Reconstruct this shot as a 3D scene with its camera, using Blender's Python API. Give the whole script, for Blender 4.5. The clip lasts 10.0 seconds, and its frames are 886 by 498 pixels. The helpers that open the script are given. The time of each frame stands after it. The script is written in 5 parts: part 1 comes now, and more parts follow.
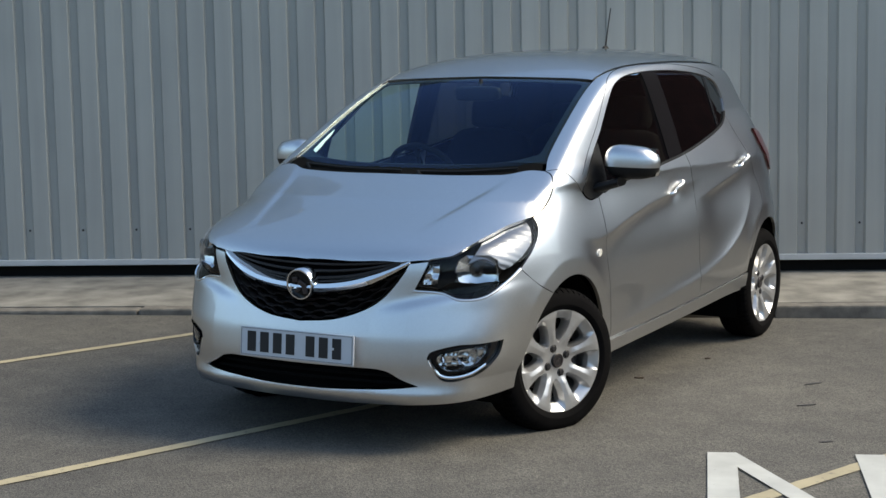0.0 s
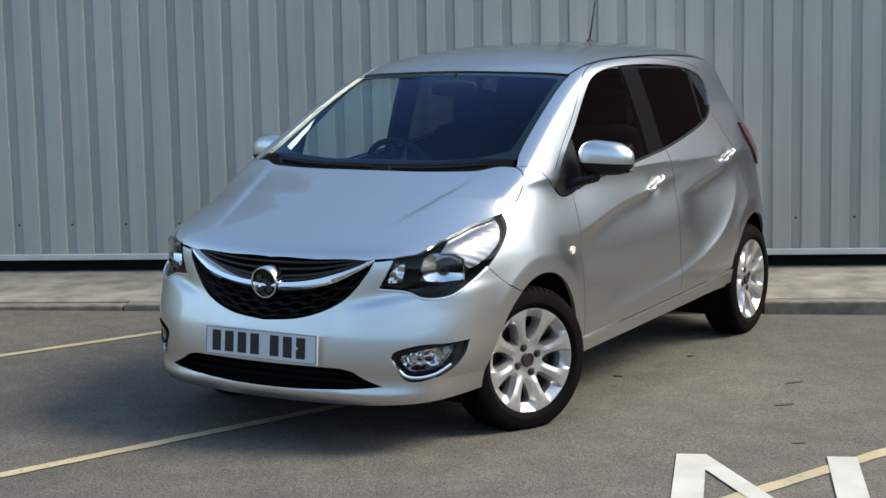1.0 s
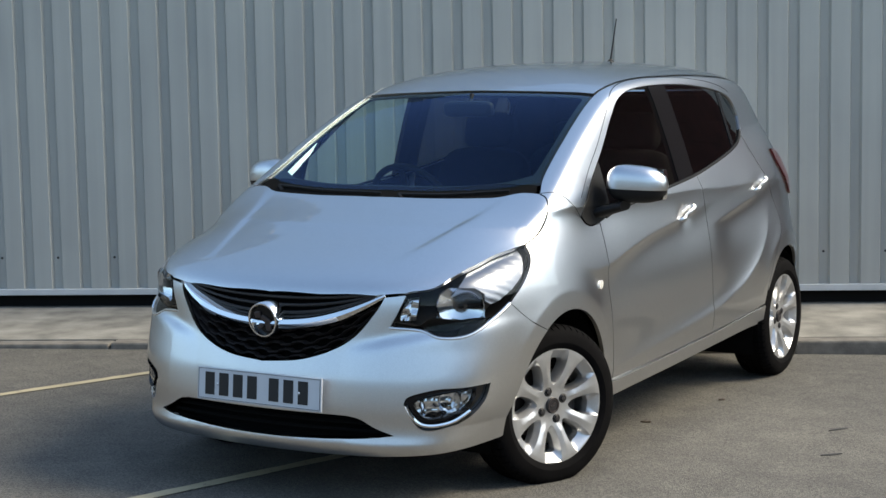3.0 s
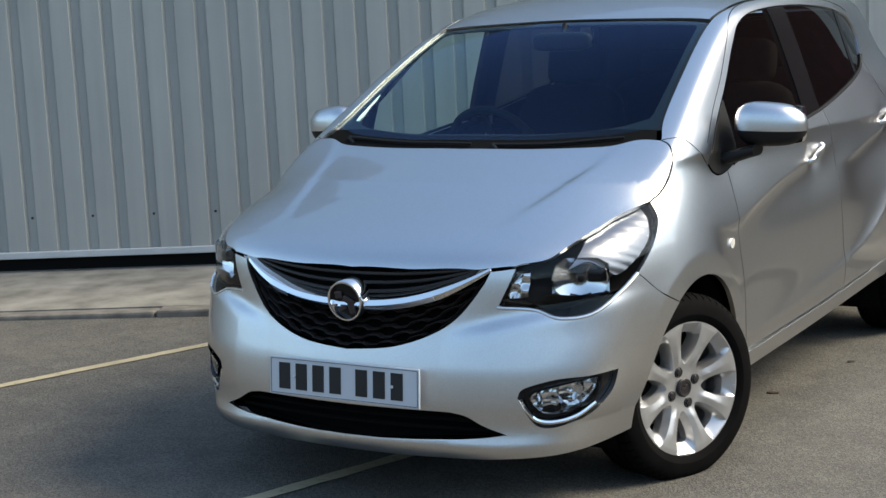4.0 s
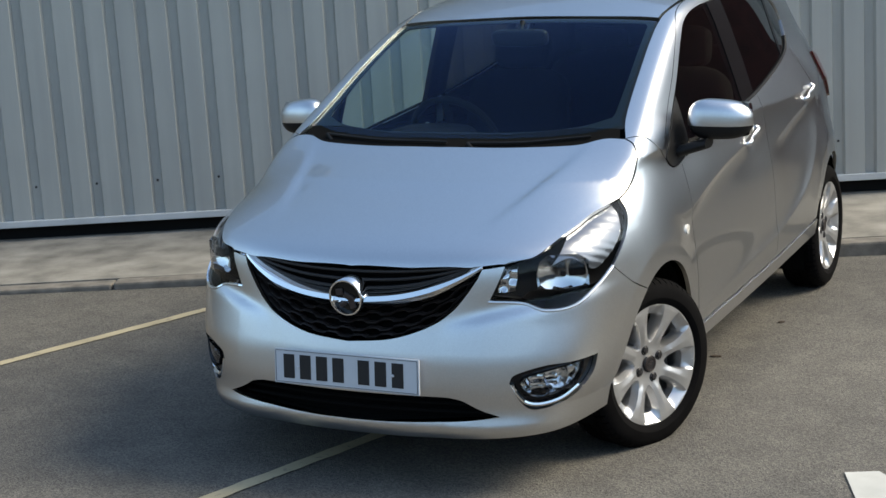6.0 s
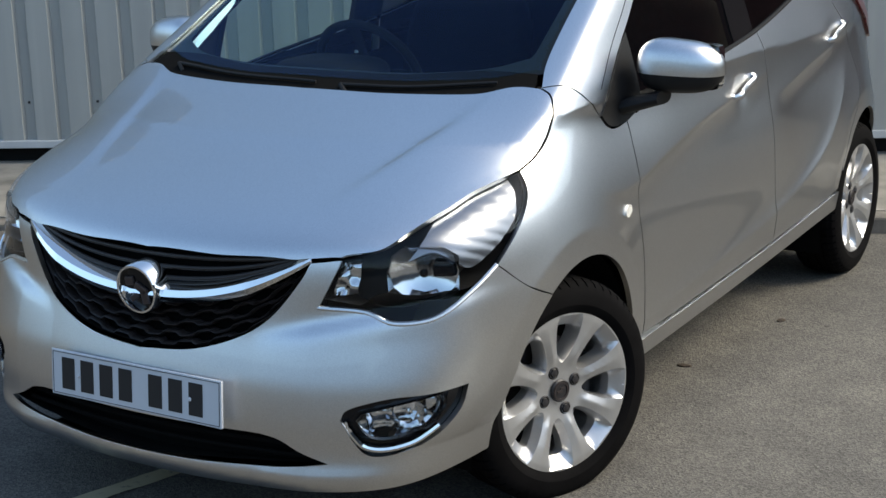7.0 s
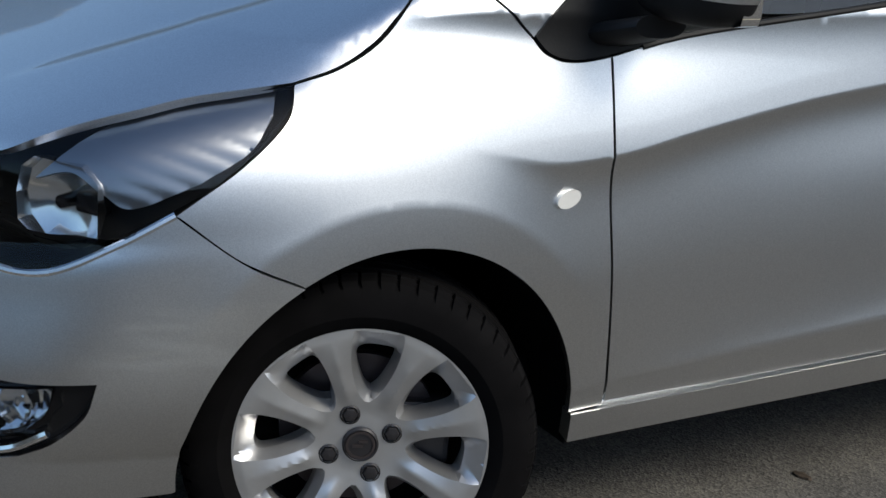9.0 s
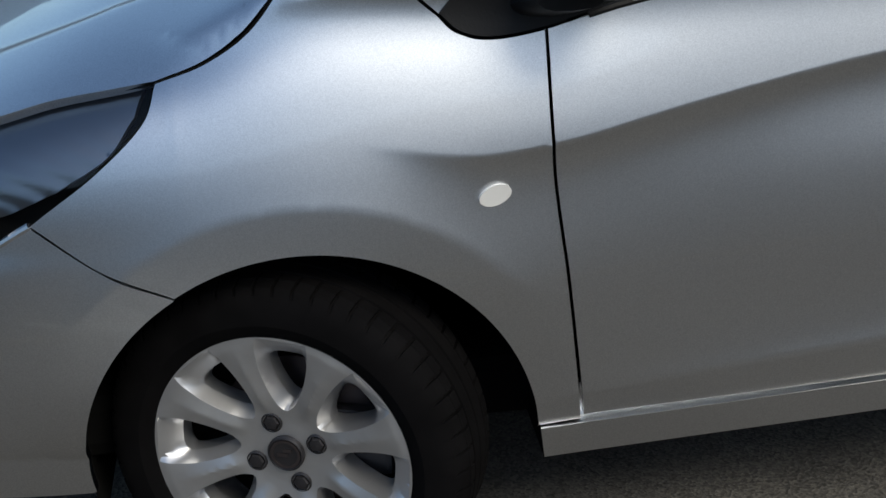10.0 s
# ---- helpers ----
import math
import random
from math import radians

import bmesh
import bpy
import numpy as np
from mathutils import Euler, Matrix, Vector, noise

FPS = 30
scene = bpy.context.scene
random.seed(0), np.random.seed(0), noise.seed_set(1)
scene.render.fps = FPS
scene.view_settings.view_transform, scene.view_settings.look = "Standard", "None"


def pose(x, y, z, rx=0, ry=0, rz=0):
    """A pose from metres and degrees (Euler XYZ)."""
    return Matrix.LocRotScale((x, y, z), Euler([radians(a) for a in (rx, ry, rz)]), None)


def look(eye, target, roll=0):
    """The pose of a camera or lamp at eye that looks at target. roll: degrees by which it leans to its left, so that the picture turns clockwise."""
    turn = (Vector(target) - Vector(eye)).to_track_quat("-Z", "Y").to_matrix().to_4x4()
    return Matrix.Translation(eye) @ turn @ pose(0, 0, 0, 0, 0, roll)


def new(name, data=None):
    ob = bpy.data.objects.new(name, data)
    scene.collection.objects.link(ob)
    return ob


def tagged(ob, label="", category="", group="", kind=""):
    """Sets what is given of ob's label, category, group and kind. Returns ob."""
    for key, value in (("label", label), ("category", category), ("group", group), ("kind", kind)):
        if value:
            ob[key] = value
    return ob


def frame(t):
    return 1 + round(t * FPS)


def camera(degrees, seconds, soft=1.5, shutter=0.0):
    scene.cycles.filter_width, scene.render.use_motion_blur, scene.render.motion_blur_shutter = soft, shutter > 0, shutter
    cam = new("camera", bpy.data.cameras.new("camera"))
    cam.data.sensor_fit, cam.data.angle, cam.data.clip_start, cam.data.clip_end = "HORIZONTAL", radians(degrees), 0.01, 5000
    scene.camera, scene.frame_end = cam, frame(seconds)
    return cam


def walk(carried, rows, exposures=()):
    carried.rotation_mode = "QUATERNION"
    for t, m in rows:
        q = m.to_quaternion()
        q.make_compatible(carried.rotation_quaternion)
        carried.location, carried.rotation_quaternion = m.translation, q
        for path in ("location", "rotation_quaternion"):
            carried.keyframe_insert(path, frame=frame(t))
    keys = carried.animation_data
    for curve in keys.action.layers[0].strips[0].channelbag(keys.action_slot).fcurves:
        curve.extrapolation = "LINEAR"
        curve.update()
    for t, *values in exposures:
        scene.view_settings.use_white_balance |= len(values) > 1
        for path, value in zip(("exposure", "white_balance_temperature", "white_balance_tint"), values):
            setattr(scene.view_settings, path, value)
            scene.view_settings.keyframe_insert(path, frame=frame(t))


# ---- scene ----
cam = camera(32.0, 10.0)
PATH = [
    (0, (3.376, -5.374, 1.405), (2.370, -3.660, 1.175), -0.5),
    (0.5, (3.464, -5.257, 1.423), (2.444, -3.553, 1.184), -0.4),
    (1, (3.511, -5.192, 1.421), (2.481, -3.495, 1.179), -0.6),
    (1.5, (3.515, -5.149, 1.437), (2.478, -3.457, 1.189), -0.6),
    (2, (3.373, -5.004, 1.412), (2.346, -3.307, 1.164), -0.8),
    (2.2, (3.288, -4.971, 1.429), (2.266, -3.268, 1.195), -1.6),
    (3.5, (2.943, -4.492, 1.310), (1.915, -2.787, 1.125), -0.0),
    (4, (2.540, -4.210, 1.379), (1.490, -2.532, 1.091), -2.4),
    (4.5, (2.674, -4.362, 1.379), (1.593, -2.708, 1.067), -1.3),
    (5, (2.680, -4.549, 1.498), (1.592, -2.905, 1.158), -0.8),
    (5.5, (2.534, -4.965, 1.719), (1.626, -3.223, 1.344), -3.0),
    (7, (2.391, -3.237, 1.565), (1.378, -1.585, 1.070), -1.2),
    (7.5, (2.693, -2.580, 1.516), (1.468, -1.101, 0.958), -1.3),
    (8, (2.672, -2.013, 1.371), (1.360, -0.599, 0.845), -0.3),
    (8.5, (2.722, -1.484, 1.325), (1.245, -0.256, 0.766), 3.1),
    (9, (2.754, -1.020, 1.280), (1.088, -0.073, 0.706), 4.5),
    (9.5, (2.738, -0.545, 1.308), (0.949, 0.062, 0.652), 0.3),
    (10, (2.776, 0.058, 1.428), (0.939, 0.238, 0.660), -3.3),
]
walk(cam, [(t, look(eye, target, roll)) for t, eye, target, roll in PATH],
     [(0.0, 1.02, 8200, 4), (1.0, 1.28, 8300, 4), (2.0, 1.28, 8200, 4), (3.5, 1.33, 8200, 4), (4.0, 1.28, 8250, 4), (5.0, 1.50, 8200, 4), (5.5, 1.23, 8250, 4), (7.0, 1.18, 7900, 4),
      (8.0, 0.90, 7500, 4), (9.0, 0.55, 7250, 5), (9.5, 0.14, 7150, 5), (10.0, 0.22, 7300, 5)])

# ---- light ----
SUN_DIR = Vector((0.72, 0.41, 0.79)).normalized()          # towards the sun
world = bpy.data.worlds.new("sky")
scene.world = world
world.use_nodes = True
_wn = world.node_tree.nodes
_sky = _wn.new("ShaderNodeTexSky")
_sky.sky_type = "NISHITA"
_sky.sun_disc = False
_sky.sun_elevation = math.asin(SUN_DIR.z)
_sky.sun_rotation = math.atan2(SUN_DIR.x, SUN_DIR.y)
_sky.air_density, _sky.dust_density, _sky.ozone_density = 1.0, 1.4, 5.0
_wn["Background"].inputs[1].default_value = 0.15

world.node_tree.links.new(_sky.outputs[0], _wn["Background"].inputs[0])
sun = new("sun", bpy.data.lights.new("sun", "SUN"))
sun.data.energy, sun.data.angle, sun.data.color = 1.7, radians(24), (1.0, 0.97, 0.94)
sun.matrix_world = look(SUN_DIR * 40, (0, 0, 0))


# ---- materials ----
def material(name, colour=(0.5, 0.5, 0.5), rough=0.5, metal=0.0, coat=0.0, spec=0.5, vary=0.0, scale=8.0, bump=0.0,
             bump_scale=200.0, emit=0.0, transmission=0.0):
    m = bpy.data.materials.new(name)
    m.use_nodes = True
    nt = m.node_tree
    b = nt.nodes["Principled BSDF"]
    b.inputs["Base Color"].default_value = (*colour, 1)
    b.inputs["Roughness"].default_value = rough
    b.inputs["Metallic"].default_value = metal
    b.inputs["Coat Weight"].default_value = coat
    b.inputs["Coat Roughness"].default_value = 0.04
    b.inputs["Specular IOR Level"].default_value = spec
    b.inputs["Transmission Weight"].default_value = transmission
    if emit:
        b.inputs["Emission Color"].default_value = (*colour, 1)
        b.inputs["Emission Strength"].default_value = emit
    tc = nt.nodes.new("ShaderNodeTexCoord")
    if vary:
        n1 = nt.nodes.new("ShaderNodeTexNoise")
        n1.inputs["Scale"].default_value, n1.inputs["Detail"].default_value = scale, 6
        nt.links.new(tc.outputs["Object"], n1.inputs["Vector"])
        r = nt.nodes.new("ShaderNodeValToRGB")
        r.color_ramp.elements[0].position, r.color_ramp.elements[1].position = 0.3, 0.7
        r.color_ramp.elements[0].color = (*[max(0, c * (1 - vary)) for c in colour], 1)
        r.color_ramp.elements[1].color = (*[min(1, c * (1 + vary)) for c in colour], 1)
        nt.links.new(n1.outputs[0], r.inputs[0])
        nt.links.new(r.outputs[0], b.inputs["Base Color"])
    if bump:
        n2 = nt.nodes.new("ShaderNodeTexNoise")
        n2.inputs["Scale"].default_value, n2.inputs["Detail"].default_value = bump_scale, 3
        nt.links.new(tc.outputs["Object"], n2.inputs["Vector"])
        bm_ = nt.nodes.new("ShaderNodeBump")
        bm_.inputs["Strength"].default_value, bm_.inputs["Distance"].default_value = bump, 0.003
        nt.links.new(n2.outputs[0], bm_.inputs["Height"])
        nt.links.new(bm_.outputs[0], b.inputs["Normal"])
    return m


def paint_material():
    """Silver metallic car paint: a bed of fine flakes under a smooth clear coat."""
    m = bpy.data.materials.new("silver_paint")
    m.use_nodes = True
    nt = m.node_tree
    nt.nodes.remove(nt.nodes["Principled BSDF"])
    tc = nt.nodes.new("ShaderNodeTexCoord")
    v = nt.nodes.new("ShaderNodeTexVoronoi")
    v.inputs["Scale"].default_value = 900
    nt.links.new(tc.outputs["Object"], v.inputs["Vector"])
    r = nt.nodes.new("ShaderNodeValToRGB")
    r.color_ramp.elements[0].color, r.color_ramp.elements[1].color = (0.60, 0.61, 0.62, 1), (0.78, 0.79, 0.80, 1)
    nt.links.new(v.outputs["Color"], r.inputs[0])
    n = nt.nodes.new("ShaderNodeTexNoise")
    n.inputs["Scale"].default_value, n.inputs["Detail"].default_value = 5, 5
    nt.links.new(tc.outputs["Object"], n.inputs["Vector"])
    mr = nt.nodes.new("ShaderNodeMapRange")
    mr.inputs["To Min"].default_value, mr.inputs["To Max"].default_value = 0.40, 0.44
    nt.links.new(n.outputs[0], mr.inputs[0])
    flake, coat = nt.nodes.new("ShaderNodeBsdfGlossy"), nt.nodes.new("ShaderNodeBsdfGlossy")
    flake.distribution, coat.distribution = "BECKMANN", "GGX"
    nt.links.new(r.outputs[0], flake.inputs["Color"])
    nt.links.new(mr.outputs[0], flake.inputs["Roughness"])
    coat.inputs["Color"].default_value, coat.inputs["Roughness"].default_value = (1, 1, 1, 1), 0.03
    mix, fr = nt.nodes.new("ShaderNodeMixShader"), nt.nodes.new("ShaderNodeFresnel")
    fr.inputs["IOR"].default_value = 1.45
    nt.links.new(fr.outputs[0], mix.inputs[0])
    nt.links.new(flake.outputs[0], mix.inputs[1])
    nt.links.new(coat.outputs[0], mix.inputs[2])
    nt.links.new(mix.outputs[0], nt.nodes["Material Output"].inputs[0])
    return m


def glass_material(name, tint, gloss_ior=1.6, rough=0.0, sheen=(1, 1, 1)):
    """Thin tinted pane: what passes is tinted, the gloss follows the Fresnel law."""
    m = bpy.data.materials.new(name)
    m.use_nodes = True
    nt = m.node_tree
    nt.nodes.remove(nt.nodes["Principled BSDF"])
    t, g = nt.nodes.new("ShaderNodeBsdfTransparent"), nt.nodes.new("ShaderNodeBsdfGlossy")
    t.inputs[0].default_value = (*tint, 1)
    g.inputs["Color"].default_value, g.inputs["Roughness"].default_value = (*sheen, 1), rough
    mix, w = nt.nodes.new("ShaderNodeMixShader"), nt.nodes.new("ShaderNodeLayerWeight")
    w.inputs["Blend"].default_value = 0.5
    r0 = 1.6 * ((gloss_ior - 1) / (gloss_ior + 1)) ** 2          # both faces of the pane
    steep, scale_, base = (nt.nodes.new("ShaderNodeMath") for _ in range(3))
    steep.operation, scale_.operation, base.operation = "POWER", "MULTIPLY", "ADD"
    steep.inputs[1].default_value, scale_.inputs[1].default_value, base.inputs[1].default_value = 5.0, 1 - r0, r0
    nt.links.new(w.outputs["Facing"], steep.inputs[0])
    nt.links.new(steep.outputs[0], scale_.inputs[0])
    nt.links.new(scale_.outputs[0], base.inputs[0])
    nt.links.new(base.outputs[0], mix.inputs[0])
    nt.links.new(t.outputs[0], mix.inputs[1])
    nt.links.new(g.outputs[0], mix.inputs[2])
    nt.links.new(mix.outputs[0], nt.nodes["Material Output"].inputs[0])
    return m


def asphalt_material():
    m = material("asphalt", (0.12, 0.118, 0.112), 0.88)
    nt = m.node_tree
    b = nt.nodes["Principled BSDF"]
    tc = nt.nodes.new("ShaderNodeTexCoord")

    def noise_(scale, detail, rough=0.6):
        n = nt.nodes.new("ShaderNodeTexNoise")
        n.inputs["Scale"].default_value, n.inputs["Detail"].default_value, n.inputs["Roughness"].default_value = scale, detail, rough
        nt.links.new(tc.outputs["Object"], n.inputs["Vector"])
        return n

    def ramp(source, p0, c0, p1, c1):
        r = nt.nodes.new("ShaderNodeValToRGB")
        e = r.color_ramp.elements
        e[0].position, e[1].position, e[0].color, e[1].color = p0, p1, (*c0, 1), (*c1, 1)
        nt.links.new(source, r.inputs[0])
        return r

    def mixed(kind, factor, a, c):
        x = nt.nodes.new("ShaderNodeMix")
        x.data_type, x.blend_type = "RGBA", kind
        if isinstance(factor, float):
            x.inputs[0].default_value = factor
        else:
            nt.links.new(factor, x.inputs[0])
        nt.links.new(a, x.inputs[6])
        nt.links.new(c, x.inputs[7])
        return x.outputs[2]

    v = nt.nodes.new("ShaderNodeTexVoronoi")           # stone chips
    v.inputs["Scale"].default_value = 190
    nt.links.new(tc.outputs["Object"], v.inputs["Vector"])
    hsv = nt.nodes.new("ShaderNodeSeparateColor")
    nt.links.new(v.outputs["Color"], hsv.inputs[0])
    chips = ramp(hsv.outputs[0], 0.0, (0.054, 0.051, 0.046), 1.0, (0.158, 0.147, 0.130))
    big = ramp(noise_(0.7, 5).outputs[0], 0.3, (0.80, 0.80, 0.81), 0.72, (1.14, 1.13, 1.10))
    mid = ramp(noise_(6.0, 6).outputs[0], 0.32, (0.80, 0.80, 0.80), 0.68, (1.12, 1.12, 1.11))
    col = mixed("MULTIPLY", 1.0, chips.outputs[0], big.outputs[0])
    col = mixed("MULTIPLY", 1.0, col, mid.outputs[0])
    spots = ramp(noise_(23.0, 2, 0.4).outputs[0], 0.73, (1, 1, 1), 0.80, (0.35, 0.34, 0.33))
    col = mixed("MULTIPLY", 1.0, col, spots.outputs[0])
    nt.links.new(col, b.inputs["Base Color"])
    bp = nt.nodes.new("ShaderNodeBump")
    bp.inputs["Strength"].default_value, bp.inputs["Distance"].default_value = 0.55, 0.004
    nt.links.new(v.outputs["Distance"], bp.inputs["Height"])
    nt.links.new(bp.outputs[0], b.inputs["Normal"])
    return m


def worn_material(name, colour, scale=35, hole=0.58, under=(0.12, 0.118, 0.112), rough=0.75):
    """Road paint with chips worn out of it."""
    m = material(name, colour, rough)
    nt = m.node_tree
    b = nt.nodes["Principled BSDF"]
    tc = nt.nodes.new("ShaderNodeTexCoord")
    n, n2 = nt.nodes.new("ShaderNodeTexNoise"), nt.nodes.new("ShaderNodeTexNoise")
    n.inputs["Scale"].default_value, n.inputs["Detail"].default_value, n.inputs["Roughness"].default_value = scale, 8, 0.75
    n2.inputs["Scale"].default_value, n2.inputs["Detail"].default_value = 5, 4
    for k in (n, n2):
        nt.links.new(tc.outputs["Object"], k.inputs["Vector"])
    r, r2 = nt.nodes.new("ShaderNodeValToRGB"), nt.nodes.new("ShaderNodeValToRGB")
    e = r.color_ramp.elements
    e[0].position, e[1].position, e[0].color, e[1].color = hole, hole + 0.10, (0, 0, 0, 1), (1, 1, 1, 1)
    e = r2.color_ramp.elements
    e[0].position, e[1].position = 0.3, 0.7
    e[0].color, e[1].color = (*[c * 0.82 for c in colour], 1), (*[min(1, c * 1.08) for c in colour], 1)
    nt.links.new(n.outputs[0], r.inputs[0])
    nt.links.new(n2.outputs[0], r2.inputs[0])
    x = nt.nodes.new("ShaderNodeMix")
    x.data_type = "RGBA"
    nt.links.new(r.outputs[0], x.inputs[0])
    nt.links.new(r2.outputs[0], x.inputs[6])
    x.inputs[7].default_value = (*under, 1)
    nt.links.new(x.outputs[2], b.inputs["Base Color"])
    return m


def cladding_material():
    """Grey plastic-coated steel sheet, faded, with faint run-down streaks."""
    m = material("coated_steel", (0.55, 0.55, 0.52), 0.55, 0.0)
    nt = m.node_tree
    b = nt.nodes["Principled BSDF"]
    tc, mp = nt.nodes.new("ShaderNodeTexCoord"), nt.nodes.new("ShaderNodeMapping")
    mp.inputs["Scale"].default_value = (14, 14, 0.5)
    nt.links.new(tc.outputs["Object"], mp.inputs["Vector"])
    n, n2 = nt.nodes.new("ShaderNodeTexNoise"), nt.nodes.new("ShaderNodeTexNoise")
    n.inputs["Scale"].default_value, n.inputs["Detail"].default_value = 1.0, 6
    n2.inputs["Scale"].default_value, n2.inputs["Detail"].default_value = 1.4, 5
    nt.links.new(mp.outputs[0], n.inputs["Vector"])
    nt.links.new(tc.outputs["Object"], n2.inputs["Vector"])
    a = nt.nodes.new("ShaderNodeMath")
    a.operation = "ADD"
    nt.links.new(n.outputs[0], a.inputs[0])
    nt.links.new(n2.outputs[0], a.inputs[1])
    r = nt.nodes.new("ShaderNodeValToRGB")
    e = r.color_ramp.elements
    e[0].position, e[1].position = 0.35, 0.65
    e[0].color, e[1].color = (0.33, 0.33, 0.31, 1), (0.405, 0.405, 0.375, 1)
    h = nt.nodes.new("ShaderNodeMath")
    h.operation, h.inputs[1].default_value = "MULTIPLY", 0.5
    nt.links.new(a.outputs[0], h.inputs[0])
    nt.links.new(h.outputs[0], r.inputs[0])
    nt.links.new(r.outputs[0], b.inputs["Base Color"])
    return m


M_PAINT = paint_material()
M_ASPHALT = asphalt_material()
M_YELLOW = worn_material("yellow_road_paint", (0.43, 0.365, 0.24), 30, 0.57)
M_WHITE = worn_material("white_road_paint", (0.50, 0.50, 0.47), 24, 0.63)
M_CLAD = cladding_material()
M_TRIM = material("pale_steel_flashing", (0.52, 0.53, 0.53), 0.45, vary=0.06)
M_SLOT = material("shaded_gap_black", (0.010, 0.010, 0.010), 0.9, spec=0.1)
M_CONCRETE = material("weathered_concrete", (0.22, 0.205, 0.178), 0.9, vary=0.38, scale=5.0, bump=0.6, bump_scale=60)
M_KERB = material("old_kerb_concrete", (0.16, 0.145, 0.125), 0.92, vary=0.4, scale=9.0, bump=0.7, bump_scale=70)
M_BLACK = material("black_plastic", (0.009, 0.009, 0.0095), 0.5, spec=0.22, bump=0.08)
M_GLOSSBLACK = material("gloss_black_plastic", (0.006, 0.006, 0.007), 0.2, spec=0.3)
M_UNDER = material("underbody_black", (0.005, 0.005, 0.005), 0.95, spec=0.06)
M_GRILLE = material("grille_plastic", (0.020, 0.016, 0.015), 0.42, spec=0.4)
M_CHROME = material("chrome", (0.86, 0.87, 0.88), 0.07, 1.0)
M_ALLOY = material("painted_alloy", (0.56, 0.56, 0.565), 0.36, 0.85, 0.3, vary=0.05, scale=30)
M_TYRE = material("tyre_rubber", (0.0045, 0.0042, 0.0044), 0.8, spec=0.05, vary=0.25, scale=18, bump=0.08, bump_scale=120)
M_DISC = material("brake_disc_steel", (0.085, 0.07, 0.07), 0.45, 0.8)
M_BOLT = material("dark_bolt", (0.03, 0.028, 0.03), 0.45, 0.4)
M_SCREEN = glass_material("windscreen_glass", (0.74, 0.90, 0.85), 1.27, sheen=(0.34, 0.50, 0.88))     # gloss dimmed and tinted blue to imitate a deep blue sky's reflection
M_SIDEGLASS = glass_material("tinted_side_glass", (0.84, 0.92, 0.88), 1.45)
M_REARGLASS = glass_material("privacy_glass", (0.10, 0.10, 0.11), 1.55)
M_LENS = glass_material("clear_lamp_cover", (0.90, 0.91, 0.92), 1.27)
M_REFLECT = material("lamp_reflector", (0.80, 0.81, 0.82), 0.13, 1.0)
M_INDICATOR = material("indicator_reflector", (0.26, 0.27, 0.29), 0.28, 1.0)
M_AMBER = material("clear_indicator_lens", (0.62, 0.61, 0.58), 0.25, coat=0.5)
M_RED = material("red_tail_lens", (0.07, 0.004, 0.005), 0.15, coat=0.6)
M_PLATE = material("white_plate", (0.58, 0.60, 0.63), 0.35, vary=0.03)
M_INK = material("black_print", (0.012, 0.012, 0.014), 0.5)
M_DASH = material("dark_dashboard_plastic", (0.009, 0.009, 0.010), 0.7, spec=0.15, bump=0.2)
M_CLOTH = material("dark_seat_cloth", (0.006, 0.006, 0.0065), 0.95, spec=0.08, vary=0.3, scale=60, bump=0.3)
M_MIRRORGLASS = material("mirror_glass", (0.8, 0.8, 0.8), 0.02, 1.0)
M_UNSEEN_RED = material("unseen_wall_red", (0.060, 0.014, 0.012), 0.85, vary=0.3, scale=3.0)
M_TAR = material("tar", (0.016, 0.015, 0.015), 0.6, vary=0.3, scale=40)
M_LEAF = material("dry_leaf", (0.045, 0.032, 0.022), 0.8, vary=0.4, scale=60)
M_FAR = material("unseen_wall_grey", (0.07, 0.07, 0.068), 0.9, vary=0.25, scale=1.5)


# ---- building blocks ----
def part(name, bm, mat, parent=None, label=""):
    """Links a bmesh as one mesh object, under a thing or a part where one is given."""
    me = bpy.data.meshes.new(name)
    bm.to_mesh(me)
    bm.free()
    me.materials.append(mat)
    ob = new(name, me)
    if parent:
        ob.parent = parent
    if label:
        ob["label"] = label
    return ob


def smooth(ob, degrees=40):
    ob.data.shade_smooth()
    ob.data.set_sharp_from_angle(angle=radians(degrees))
    return ob


def box(bm, x0, x1, y0, y1, z0, z1, bevel=0.0, turn=None):
    made = bmesh.ops.create_cube(bm, size=1.0)["verts"]
    m = Matrix.Translation(((x0 + x1) / 2, (y0 + y1) / 2, (z0 + z1) / 2)) @ Matrix.Diagonal((x1 - x0, y1 - y0, z1 - z0, 1))
    bmesh.ops.transform(bm, matrix=(turn @ m) if turn else m, verts=made)
    if bevel:
        edges = {e for v in made for e in v.link_edges}
        bmesh.ops.bevel(bm, geom=list(edges), offset=bevel, segments=2, affect="EDGES", profile=0.6)
    return bm


def lathe(bm, profile, steps=48, closed=False):
    """Turns (radius, height) pairs round z."""
    rings = []
    for r, h in profile:
        rings.append([bm.verts.new((r * math.cos(2 * math.pi * i / steps), r * math.sin(2 * math.pi * i / steps), h)) for i in range(steps)])
    pairs = list(zip(rings, rings[1:])) + ([(rings[-1], rings[0])] if closed else [])
    for a, b in pairs:
        for i in range(steps):
            j = (i + 1) % steps
            bm.faces.new((a[i], a[j], b[j], b[i]))
    return rings


